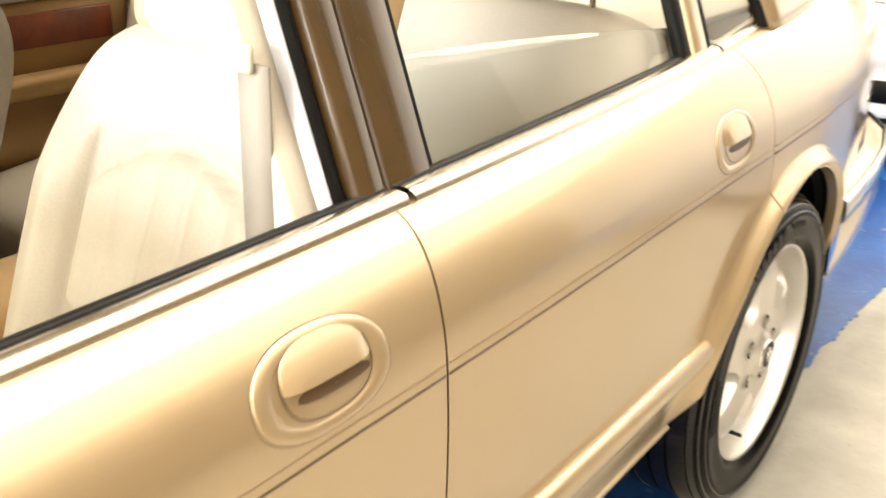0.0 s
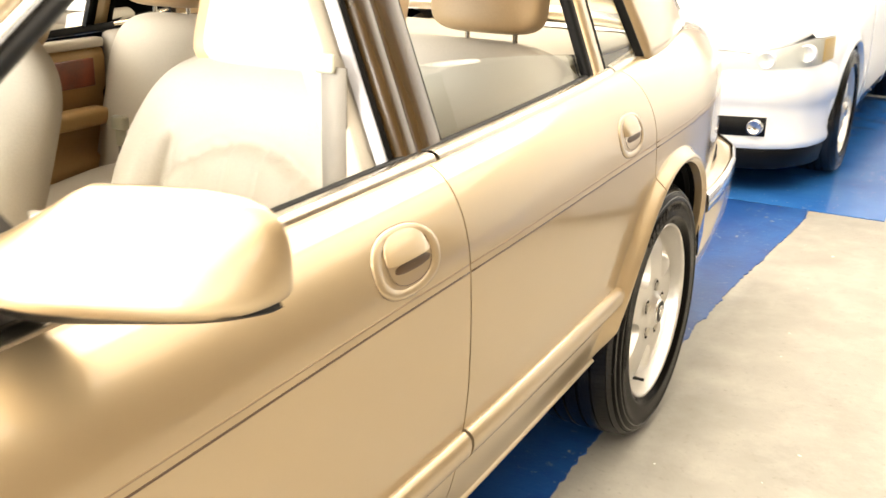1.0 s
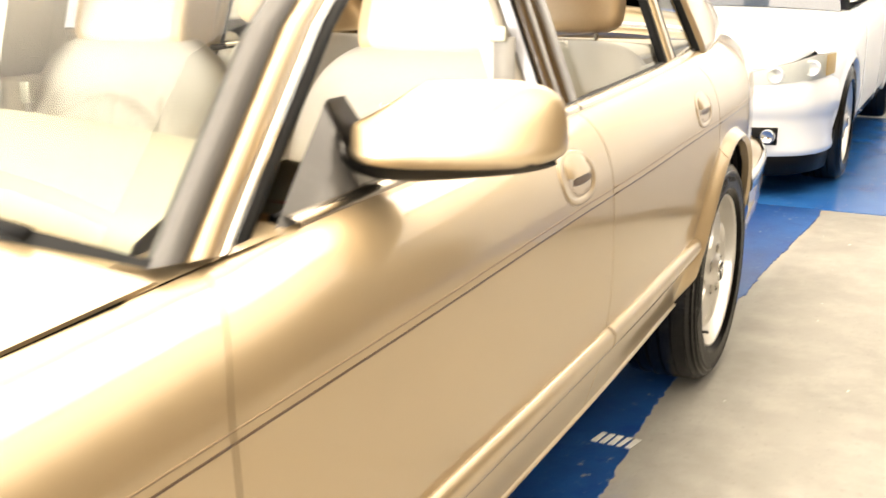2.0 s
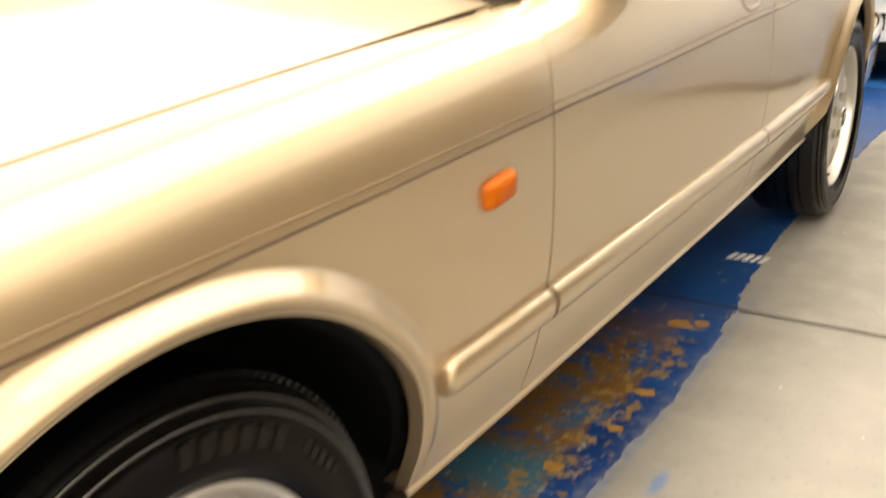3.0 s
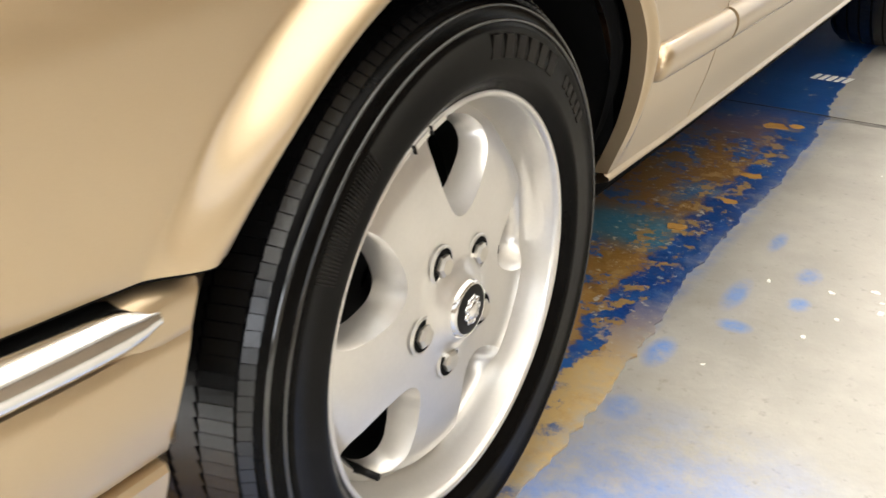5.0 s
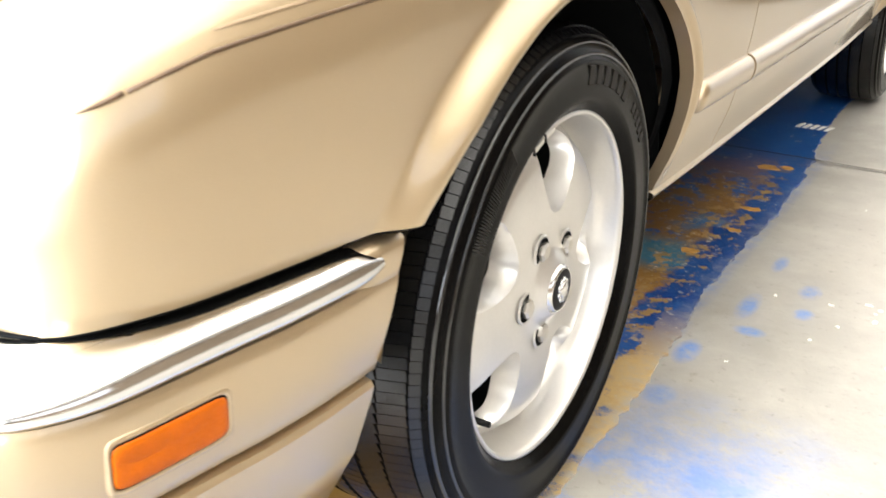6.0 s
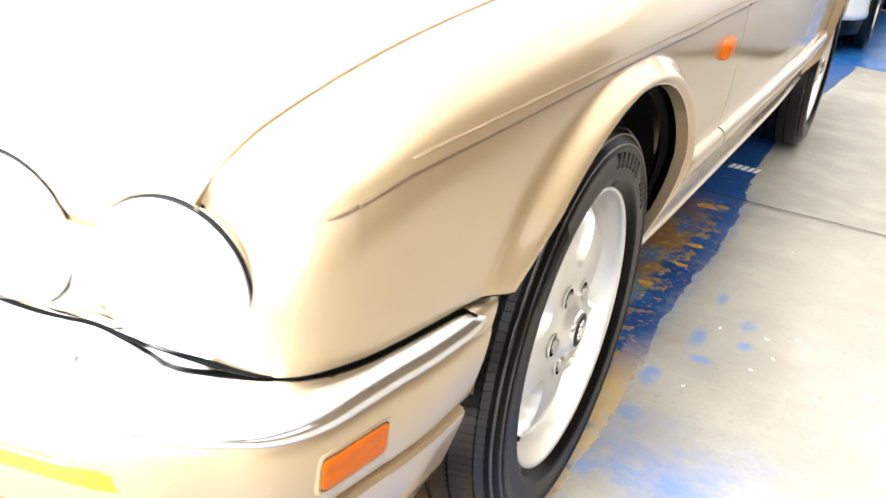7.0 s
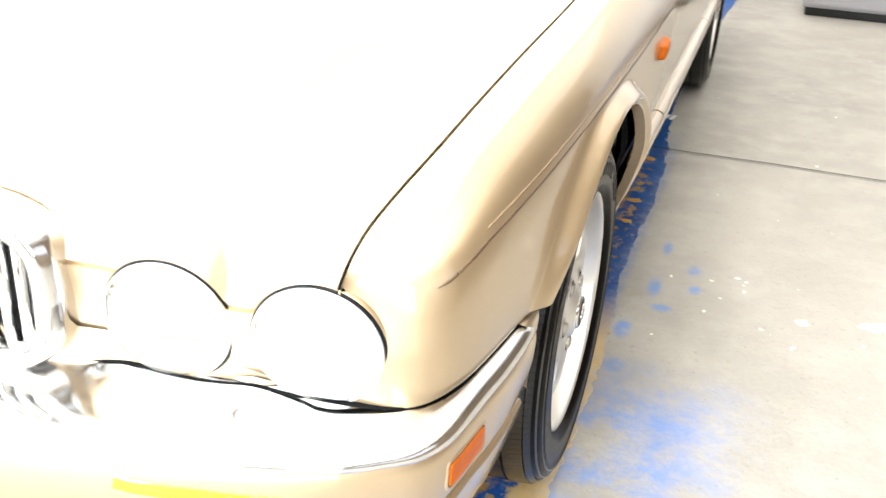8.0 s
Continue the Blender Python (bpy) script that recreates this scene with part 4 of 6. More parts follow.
def rim_mesh():
    bm = bmesh.new()
    nr, na = 52, 300
    grid = []
    for i in range(nr + 1):
        r = 0.028 + (0.2015 - 0.028) * i / nr
        grid.append([bm.verts.new((FACE(r), r * math.cos(2 * math.pi * j / na), r * math.sin(2 * math.pi * j / na))) for j in range(na)])
    inside = {}
    for i in range(nr):
        for j in range(na):
            r = 0.028 + (0.2015 - 0.028) * (i + 0.5) / nr
            if in_pocket(2 * math.pi * (j + 0.5) / na, r) > 0:
                continue
            bm.faces.new((grid[i][j], grid[i + 1][j], grid[i + 1][(j + 1) % na], grid[i][(j + 1) % na]))
    for v in [v for v in bm.verts if not v.link_faces]:
        bm.verts.remove(v)
    # smooth the pockets' outline, then pull their walls inwards
    loop = [v for v in bm.verts if v.is_boundary and 0.06 < math.hypot(v.co.y, v.co.z) < 0.199]
    chosen = set(loop)
    for _ in range(14):
        moved = {}
        for v in loop:
            near = [e.other_vert(v) for e in v.link_edges if e.is_boundary]
            near = [w for w in near if w in chosen]
            if len(near) == 2:
                moved[v] = v.co * 0.5 + (near[0].co + near[1].co) * 0.25
        for v, c in moved.items():
            v.co = c
    for v in loop:
        v.co.x = FACE(math.hypot(v.co.y, v.co.z))
    edges = [e for e in bm.edges if e.is_boundary and e.verts[0] in chosen and e.verts[1] in chosen]
    for out, depth in ((0.97, -0.002), (0.925, -0.008), (0.865, -0.018), (0.81, -0.030)):
        made = bmesh.ops.extrude_edge_only(bm, edges=edges)["geom"]
        edges = [g for g in made if isinstance(g, bmesh.types.BMEdge)]
        for v in [g for g in made if isinstance(g, bmesh.types.BMVert)]:
            a, r = math.atan2(v.co.z, v.co.y), math.hypot(v.co.y, v.co.z)
            mid = radians(9 + 72 * round((math.degrees(a) - 9) / 72))
            cy, cz = 0.148 * math.cos(mid), 0.148 * math.sin(mid)
            prev = {0.97: 1, 0.925: 0.97, 0.865: 0.925, 0.81: 0.865}[out]
            v.co.y, v.co.z = cy + (v.co.y - cy) * out / prev, cz + (v.co.z - cz) * out / prev
            v.co.x = min(FACE(0.15), FACE(r)) + depth
    return bm


def bar(a, r, x, w, h, d, bm):
    """A small raised bar lying across the radius at angle a, with its foot on the sidewall."""
    c, s = math.cos(a), math.sin(a)
    at = Matrix(((0, 0, 1, x), (-s, c, 0, r * c), (c, s, 0, r * s), (0, 0, 0, 1)))
    bmesh.ops.create_cube(bm, size=1, matrix=at @ Matrix.Diagonal((w, h, d, 1)))


def tread(bm, row, width, count, lean, radius=None, tilt=None):
    """A rib of the tread, cut across by fine slits."""
    for k in range(count):
        a = 2 * math.pi * (k + 0.25 * lean) / count
        c, s = math.cos(a), math.sin(a)
        r = radius or 0.3195 - abs(row + 0.105) ** 3 * 6
        step = 2 * math.pi * r / count * 0.94
        at = Matrix(((1, 0, 0, row), (0, -s, c, r * c), (0, c, s, r * s), (0, 0, 0, 1)))
        turn = Matrix.Rotation(radians(14 * lean), 4, "Z") @ Matrix.Rotation(radians(7 * (row + 0.105) / 0.08 if tilt is None else tilt), 4, "Y")
        bmesh.ops.create_cube(bm, size=1, matrix=at @ turn @ Matrix.Diagonal((width, step, 0.006, 1)))


def wheel():
    w = tagged(new("wheel"), "silver alloy wheel with a black tyre")
    w.parent = car
    prof = [(0.200, -0.200), (0.235, -0.222), (0.27, -0.228), (0.30, -0.218), (0.313, -0.2), (0.318, -0.17), (0.3205, -0.12), (0.3205, -0.09), (0.318, -0.04), (0.312, -0.012), (0.302, 0.002), (0.29, 0.009), (0.284, 0.0098), (0.281, 0.0125), (0.278, 0.0105), (0.262, 0.0125), (0.243, 0.011), (0.238, 0.012), (0.234, 0.009), (0.229, 0.006), (0.224, 0.0), (0.215, -0.004)]
    tyre = part("tyre", lathe(prof, seg=120), RUBBER, w, "black road tyre with ribbed tread")
    bm = bmesh.new()
    for row, wide, count, lean in ((-0.178, 0.034, 150, 0.6), (-0.141, 0.032, 150, 1.6), (-0.105, 0.030, 150, 0), (-0.069, 0.032, 150, -1.6), (-0.0335, 0.034, 150, -0.6)):
        tread(bm, row, wide, count, lean)
    tread(bm, -0.0115, 0.0125, 150, -0.3, 0.3105, 33)
    tagged(part("tread", bm, TREAD, tyre, "", False), kind="stuff")
    for r, x in ((0.3015, 0.0028), (0.2885, 0.0098)):
        part("sidewall_ridge", lathe([(r - 0.0022, x - 0.001), (r - 0.001, x + 0.0012), (r + 0.0006, x + 0.0012), (r + 0.0018, x - 0.002)], seg=120), RIDGE, tyre, "fine raised ring on the sidewall")
    # raised marks on the sidewall, as plain bars
    for start, n, step, high in ((84, 6, 5.4, 0.022), (47, 5, 3.4, 0.013)):
        for k in range(n):
            bm = bmesh.new()
            bar(radians(start - step * k), 0.2645, 0.0118, 0.0150 if high > 0.02 else 0.009, high, 0.0022, bm)
            part("sidewall_mark", bm, MARK, tyre, "raised sidewall mark", False)
    bm = bmesh.new()
    for k in range(34):
        bar(radians(128 + 0.7 * k), 0.268, 0.0122, 0.0012, 0.026, 0.0016, bm)
    tagged(part("sidewall_rib", bm, MARK, tyre, "fine raised rib patch", False), kind="stuff")
    rim = part("rim", rim_mesh(), ALLOY, w, "silver alloy rim with five pockets")
    sharp(rim, 50)
    part("rim_lip", lathe([(0.2015, -0.052), (0.2045, -0.048), (0.209, -0.03), (0.2125, -0.008), (0.2145, -0.0015), (0.2175, 0.0008), (0.2205, 0.0), (0.222, -0.004), (0.2215, -0.012), (0.212, -0.02)], seg=120), ALLOY, rim)
    # Barrel and disc are coloured dark for the shade behind the pockets.
    part("barrel", lathe([(0.2015, -0.052), (0.196, -0.09), (0.198, -0.2)], seg=72), DARKMETAL, rim)
    part("brake_disc", lathe([(0.02, -0.115), (0.145, -0.115), (0.145, -0.135), (0.02, -0.135)], seg=60), DARKMETAL, w, "brake disc, coloured dark for the shade behind the rim")
    # Black disc added so the pockets open onto shade.
    part("wheel_shade_disc", lathe([(0.0, -0.14), (0.197, -0.14)], seg=40), UNDER_AND_SHADE, w)
    hub = part("hub_cap", lathe([(0.0, 0.0065), (0.0262, 0.0075), (0.0270, 0.0082), (0.0283, 0.0078), (0.0300, 0.0060), (0.0325, 0.0015)], seg=40), CHROME, rim, "chrome-ringed black hub cap with an emblem")
    part("hub_badge", lathe([(0.0, 0.0100), (0.022, 0.0093), (0.0265, 0.0080)], seg=32), BLACK, rim, "round black badge")
    bm = bmesh.new()
    for k in range(9):
        a = 2 * math.pi * k / 9
        bmesh.ops.create_icosphere(bm, subdivisions=1, radius=0.0055, matrix=Matrix.Translation((0.0097, 0.0105 * math.cos(a), 0.0105 * math.sin(a) * 1.2)) @ Matrix.Diagonal((0.4, 1, 1, 1)))
    bmesh.ops.create_icosphere(bm, subdivisions=2, radius=0.010, matrix=Matrix.Translation((0.0103, 0, 0)) @ Matrix.Diagonal((0.35, 1, 1.2, 1)))
    part("hub_emblem", bm, CHROME, rim, "worn silver emblem relief")
    for k in range(5):
        a = radians(43 + 72 * k)
        c = (0, 0.0605 * math.cos(a), 0.0605 * math.sin(a))
        part("lug_hole", lathe([(0.0212, FACE(0.06) - 0.0005), (0.0195, FACE(0.06) + 0.0016), (0.0180, FACE(0.06) + 0.0016), (0.0174, -0.014)], seg=24, centre=c), ALLOY, rim)
        # The face is uncut; a dark disc paints the hole's shade.
        part("lug_hole_shade", lathe([(0.0, FACE(0.06) + 0.0009), (0.0176, FACE(0.06) + 0.0009)], seg=24, centre=c), UNDER_AND_SHADE, rim, "dark disc for the shade in the lug hole")
        sharp(part("lug_nut", lathe([(0.0, -0.0030), (0.0088, -0.0034), (0.0120, -0.0060), (0.0124, -0.012)], seg=6, centre=c), LUG, rim, "domed hexagonal lug nut"), 30)
    a = radians(225)
    part("valve", lathe([(0.0, 0.0), (0.004, 0.0), (0.0042, -0.02), (0.005, -0.024), (0.005, -0.05)], seg=12, centre=(-0.014, 0.188 * math.cos(a), 0.188 * math.sin(a))), BLACK, rim, "black tyre valve")
    for k, ang in enumerate((104, 111.5)):
        a = radians(ang)
        bm = bmesh.new()
        bar(a, 0.2168, 0.0005, 0.022, 0.006, 0.002, bm)
        part("balance_weight", bm, ALLOY, rim, "clip-on silver balance weight", False)
        bm = bmesh.new()
        bar(a + 0.062, 0.2165, 0.0008, 0.002, 0.009, 0.003, bm)
        part("weight_clip", bm, BLACK, rim, "dark weight clip", False)
    return w


first = wheel()
first.matrix_basis = pose(0.8546, AXLES[0], HUB_Z)
copy_thing(first, pose(0.848, AXLES[1], HUB_Z, 40, 0, 0))
copy_thing(first, pose(-0.8546, AXLES[0], HUB_Z, 0, 0, 180))
copy_thing(first, pose(-0.848, AXLES[1], HUB_Z, 0, 0, 180))

# ---- glasshouse ----
def glass_x(z):
    return 0.752 - 0.38 * (z - 0.92)


ROOF_Z = 1.285


def belt_path(y0, y1, dx, dz, n=40):
    return [(TOPX(y) + dx, y, TOPZ(y) + dz) for y in [y0 + (y1 - y0) * k / n for k in range(n + 1)]]


CAP = [(0.006, -0.006), (0.0065, 0.002), (0.002, 0.0075), (-0.008, 0.0105), (-0.018, 0.0095), (-0.024, 0.004), (-0.025, -0.004)]
for where, y0, y1 in ((FDOOR, 0.93, 1.826), (RDOOR, 1.836, 2.655)):
    both("belt_chrome", lambda: sweep(belt_path(y0, y1, -0.002, 0.0)[::-1], CAP), BELT_REFLECTION, where, "polished chrome belt strip")
    both("belt_seal", lambda: sweep(belt_path(y0, y1, -0.030, 0.0)[::-1], [(0.005, -0.01), (0.005, 0.007), (0.0, 0.010), (-0.008, 0.008), (-0.010, -0.01)]), BLACK, where, "black rubber window seal")
both("belt_chrome", lambda: sweep(belt_path(2.665, 2.93, -0.002, 0.0, 12)[::-1], CAP), BELT_REFLECTION, QUARTER, "polished chrome belt strip")


def upright(y0, y1, z0, z1, out, thick=0.02, lean0=0.0, lean1=0.0):
    """A post of the glasshouse between two fore-and-aft lines, following the tumblehome."""
    rows = []
    for k in range(9):
        z = z0 + (z1 - z0) * k / 8
        a, b = y0 + lean0 * (z - z0), y1 + lean1 * (z - z0)
        x = glass_x(z) + out
        e = min(0.006, (b - a) * 0.3)
        rows.append([(x - thick, a, z), (x - 0.004, a, z), (x, a + e, z), (x, b - e, z), (x - 0.004, b, z), (x - thick, b, z)])
    return sheet(rows)


# front door: black seal and silver edge, then the gloss black pillar cover in two pieces
both("window_channel", lambda: upright(1.755, 1.761, 0.915, ROOF_Z, 0.003), GREY, FDOOR, "grey metal window channel")
both("window_seal", lambda: upright(1.762, 1.782, 0.915, ROOF_Z, 0.002), BLACK, FDOOR, "black rubber window seal")
both("pillar_cover", lambda: upright(1.784, 1.8285, 0.912, ROOF_Z, 0.014), GLOSS_REFLECTION, FDOOR, "glossy black pillar cover with brown reflections in its colour")
both("pillar_cover", lambda: upright(1.8305, 1.905, 0.914, ROOF_Z, 0.014), GLOSS_REFLECTION, RDOOR, "glossy black pillar cover with brown reflections in its colour")
both("window_seal", lambda: upright(1.906, 1.918, 0.918, ROOF_Z, 0.006), BLACK, RDOOR, "black rubber window seal")
both("window_divider", lambda: upright(2.555, 2.585, 0.925, ROOF_Z, 0.006), BLACK, RDOOR, "black window divider")
both("window_frame", lambda: upright(2.586, 2.635, 0.928, ROOF_Z, 0.012), PAINT, RDOOR)
both("window_seal", lambda: upright(2.636, 2.652, 0.93, ROOF_Z, 0.010), BLACK, QUARTER, "black rubber window seal")
both("quarter_seal", lambda: upright(2.888, 2.905, 0.945, ROOF_Z, 0.010, lean0=-0.32, lean1=-0.32), BLACK, QUARTER, "black rubber quarter window seal")
both("inner_pillar", lambda: upright(1.728, 1.915, 0.62, ROOF_Z, -0.026, 0.05), LEATHER, None, "cream inner pillar trim")

both("inner_pillar", lambda: box(0.662, 0.70, 1.735, 1.93, 0.36, 0.925, 0.012), LEATHER, None, "cream lower pillar trim")


def rear_pillar():
    rows = []
    for k in range(15):
        z = 0.935 + (ROOF_Z - 0.935) * k / 14
        a, b = 2.905 - 0.32 * (z - 0.945), 3.55 - 1.35 * (z - 0.935)
        row = []
        for j in range(9):
            y = a + (b - a) * j / 8
            blend = (1 - k / 14) ** 3
            x = glass_x(z) + 0.012 - 0.06 * (j / 8) ** 2
            row.append((x * (1 - blend * j / 8) + (TOPX(y) - 0.0) * blend * j / 8, y, z))
        rows.append(row)
    return skirt(sheet(rows), (-0.03, 0, 0))


both("rear_pillar", rear_pillar, PAINT)


def slanted(lines, n=10):
    """A strip between fore-and-aft lines of points, each of them bent through three places."""
    rows = []
    for k in range(n + 1):
        u = k / n
        row = []
        for a, b, c in lines:
            p = Vector(a).lerp(Vector(b), min(1, 2 * u)) if u <= 0.5 else Vector(b).lerp(Vector(c), 2 * u - 1)
            row.append(p)
        rows.append(row)
    return sheet(rows)


def pillar_at(f, out=0.0):
    """A line up the screen pillar; f: 0 at the screen, 1 at the door."""
    inner = ((0.757, 0.735, 0.897), (0.675, 1.015, 1.108), (0.575, 1.37, 1.29))
    outer = ((0.772, 0.87, 0.884), (0.693, 1.18, 1.105), (0.600, 1.53, 1.285))
    return tuple(Vector(a).lerp(Vector(b), f) + Vector((out, -out * 0.6, out * 0.3)) for a, b in zip(inner, outer))


both("screen_seal", lambda: slanted([pillar_at(-0.03, -0.02), pillar_at(-0.02, 0.004), pillar_at(0.10, 0.012), pillar_at(0.25, 0.014), pillar_at(0.30, 0.004)]), TRIM, None, "dark grey rubber screen seal")
both("screen_pillar", lambda: slanted([pillar_at(0.29, -0.01), pillar_at(0.30, 0.012), pillar_at(0.42, 0.018), pillar_at(0.55, 0.016), pillar_at(0.60, 0.006)]), PAINT, None)
both("pillar_chrome", lambda: slanted([pillar_at(0.60, 0.004), pillar_at(0.62, 0.014), pillar_at(0.72, 0.014), pillar_at(0.76, 0.002)]), CHROME, None, "chrome strip along the screen pillar")
both("door_frame_seal", lambda: slanted([pillar_at(0.76, -0.02), pillar_at(0.77, 0.006), pillar_at(0.92, 0.006), pillar_at(0.98, -0.01), pillar_at(0.98, -0.04)]), BLACK, FDOOR, "black rubber door seal")
both("inner_screen_pillar", lambda: slanted([pillar_at(0.0, -0.03), pillar_at(0.4, -0.045), pillar_at(0.9, -0.05)]), LEATHER, None, "cream inner pillar trim")
# windscreen
rows = []
for k in range(13):
    u = k / 12
    a = pillar_at(0.0, 0.0)
    p = a[0].lerp(a[1], min(1, 2 * u)) if u <= 0.5 else a[1].lerp(a[2], 2 * u - 1)
    rows.append([(p.x * v, p.y - 0.10 * (1 - v * v), p.z + (0.052 - 0.027 * u) * (1 - v * v)) for v in [j / 16 for j in range(-16, 17)]])
# Black band laid over the glass for the shaded recess at its foot.
low = []
for k in range(6):
    row = []
    for j in range(33):
        v = (j - 16) / 16
        u = (0.015 + 0.040 * (1 - v * v)) * k / 5
        a = pillar_at(0.0, 0.0)
        p = a[0].lerp(a[1], 2 * u)
        row.append((p.x * v * 0.997, p.y - 0.10 * (1 - v * v) - 0.003, p.z + (0.052 - 0.027 * u) * (1 - v * v)))
    low.append(row)
part("screen_foot_shade", sheet(low), BLACK, car, "black band for the shaded recess along the windscreen's foot")
screen = part("windscreen", sheet(rows), SHEEN, car, "clear windscreen glass")
screen.visible_shadow = False


def pane(y0, y1, lean1=0.0):
    rows = []
    for k in range(9):
        z = 0.915 + (ROOF_Z - 0.915) * k / 8
        b = y1 + lean1 * (z - 0.915)
        rows.append([(glass_x(z) - 0.004, y0 + (b - y0) * j / 6, z) for j in range(7)])
    return sheet(rows)


def lowered_pane():
    """The rear door glass, wound half down: its top edge falls towards the rear."""
    rows = []
    for k in range(7):
        row = []
        for j in range(9):
            y = 1.912 + 0.65 * j / 8
            z = 0.912 + (1.036 - 0.052 * (j / 8) ** 1.3 - 0.912) * k / 6
            row.append((glass_x(z) - 0.004, y, z))
        rows.append(row)
    return skirt(sheet(rows), (-0.004, 0, 0))


for ob in both("window_glass", lowered_pane, SHEEN, RDOOR, "clear rear door glass wound half down") + both("quarter_glass", lambda: pane(2.648, 2.895, -0.32), SHEEN, QUARTER, "clear quarter glass"):
    ob.visible_shadow = False
# roof
rows = []
for k in range(25):
    u = k / 24
    y = 1.36 + 1.45 * u
    half = 0.612 - 0.02 * abs(2 * u - 1) ** 2
    rows.append([(half * v, y - 0.10 * (1 - v * v) * (1 - u), ROOF_Z + 0.002 + 0.045 * (1 - abs(v) ** 2.5)) for v in [j / 16 for j in range(-16, 17)]])
part("roof", skirt(sheet(rows), (0, 0, -0.02)), PAINT, car)
part("headlining", sheet([[(p[0] * 0.98, p[1], p[2] - 0.03) for p in r] for r in rows]), LEATHER, car, "cream cloth headlining")
both("roof_rail", lambda: sweep([(glass_x(ROOF_Z) + 0.004, y, ROOF_Z) for y in [2.82 - 0.05 * k for k in range(27)]], [(0.012, -0.012), (0.012, 0.006), (0.0, 0.012), (-0.02, 0.006)]), PAINT, None)
# rear screen, boot and tail
rows = []
for k in range(9):
    u = k / 8
    y, z, half = 2.82 + 0.62 * u, ROOF_Z + 0.02 - 0.33 * u, 0.57 + 0.04 * u
    rows.append([(half * v, y + 0.08 * (1 - v * v), z + 0.02 * (1 - v * v)) for v in [j / 10 for j in range(-10, 11)]])
rear = part("rear_screen", sheet(rows), SHEEN, car, "clear rear screen glass")
rear.visible_shadow = False
rows = []
for k in range(20):
    y = 3.42 + 0.66 * k / 19
    rows.append([((TOPX(y) - 0.003) * v, y + 0.05 * (1 - v * v), TOPZ(y) + 0.03 * (1 - v * v)) for v in [j / 12 for j in range(-12, 13)]])
part("boot_lid", skirt(sheet(rows), (0, 0, -0.02)), PAINT, car)
part("tail_panel", box(-0.56, 0.56, 4.06, 4.10, 0.36, 0.86, 0.015), PAINT, car)
both("tail_lamp", lambda: sweep([(HALF(y) + 0.004, y, 0.60) for y in (4.06, 4.0, 3.94, 3.88, 3.82)], [(-0.02, -0.09), (0.0, -0.085), (0.004, 0.0), (0.0, 0.10), (-0.03, 0.12)]), REDLENS, None, "dark red tail lamp")
RPLAN = [(0.838, 3.27), (0.832, 3.40), (0.815, 3.58), (0.79, 3.76), (0.745, 3.94), (0.66, 4.09), (0.5, 4.165), (0.25, 4.19), (0.0, 4.195)]
RLOOP = [(-x, y) for x, y in RPLAN] + [p for p in RPLAN[-2::-1]]
tailbump = part("rear_bumper", sweep([(x, y, 0) for x, y in RLOOP[::-1]][::-1], [(-0.05, 0.53), (-0.01, 0.532), (0.0, 0.522), (0.004, 0.50), (0.004, 0.42), (-0.004, 0.36), (-0.03, 0.28)]), PAINT, car, "body-coloured rear bumper with a chrome top")
part("chrome_strip", sweep([(x, y, 0) for x, y in RLOOP], [(0.0, 0.535), (0.010, 0.530), (0.013, 0.505), (0.011, 0.482), (0.0, 0.478)]), CHROME, tailbump, "chrome strip along the bumper")

# ---- cowl, wipers ----
both("cowl_corner", lambda: sheet([[(TOPX(y) - 0.003, y, TOPZ(y) - 0.003), (TOPX(y) - 0.03, y, TOPZ(y) + 0.003), (TOPX(y) - 0.075, y, TOPZ(y) + 0.004)] for y in [0.70 + 0.02 * k for k in range(12)]]), PAINT, None)
part("scuttle", sheet([[(0.735 * v, y - 0.06 * (1 - v * v) - d, z + 0.077 * (1 - abs(v) ** 2.2)) for v in [j / 12 for j in range(-12, 13)]] for y, z, d in ((0.70, 0.868, 0.0), (0.735, 0.874, 0.0), (0.775, 0.890, 0.01))]), PAINT, car, "painted scuttle panel below the windscreen")
for x0, x1 in ((0.62, 0.10), (0.02, -0.55)):
    part("wiper", sweep([(x0 + (x1 - x0) * u, 0.725 - 0.05 * (1 - ((x0 + (x1 - x0) * u) / 0.75) ** 2) + 0.03 * u, 0.900 + 0.063 * (1 - ((x0 + (x1 - x0) * u) / 0.75) ** 2)) for u in [k / 8 for k in range(9)]], [(-0.008, -0.006), (0.008, -0.006), (0.006, 0.008), (-0.006, 0.008)], closed=True), BLACK, car, "black wiper arm and blade")
part("washer_jet", box(0.53, 0.575, 0.64, 0.656, 0.922, 0.936, 0.004), CHROME, car, "small pale washer jet")

# ---- door mirrors ----
def mirror_y(x):
    """The mirror's rear rim, swept back towards its outer end."""
    return 1.197 + 0.42 * (x - 1.0)


def mirror_edge(a, grow=0.0):
    """The mirror's outline seen from ahead: long and low, round at its outer end, cut back at its inner top."""
    c, s = math.cos(a), math.sin(a)
    x = 0.885 + (0.125 if c > 0 else 0.118) * math.copysign(abs(c) ** 0.55, c)
    z = 0.972 + (0.073 if s > 0 else 0.036) * math.copysign(abs(s) ** 0.55, s)
    k = max(0.0, (0.850 - x) / 0.083)
    if s > 0:
        z -= 0.056 * k * s
    return x + grow * c, z + grow * s


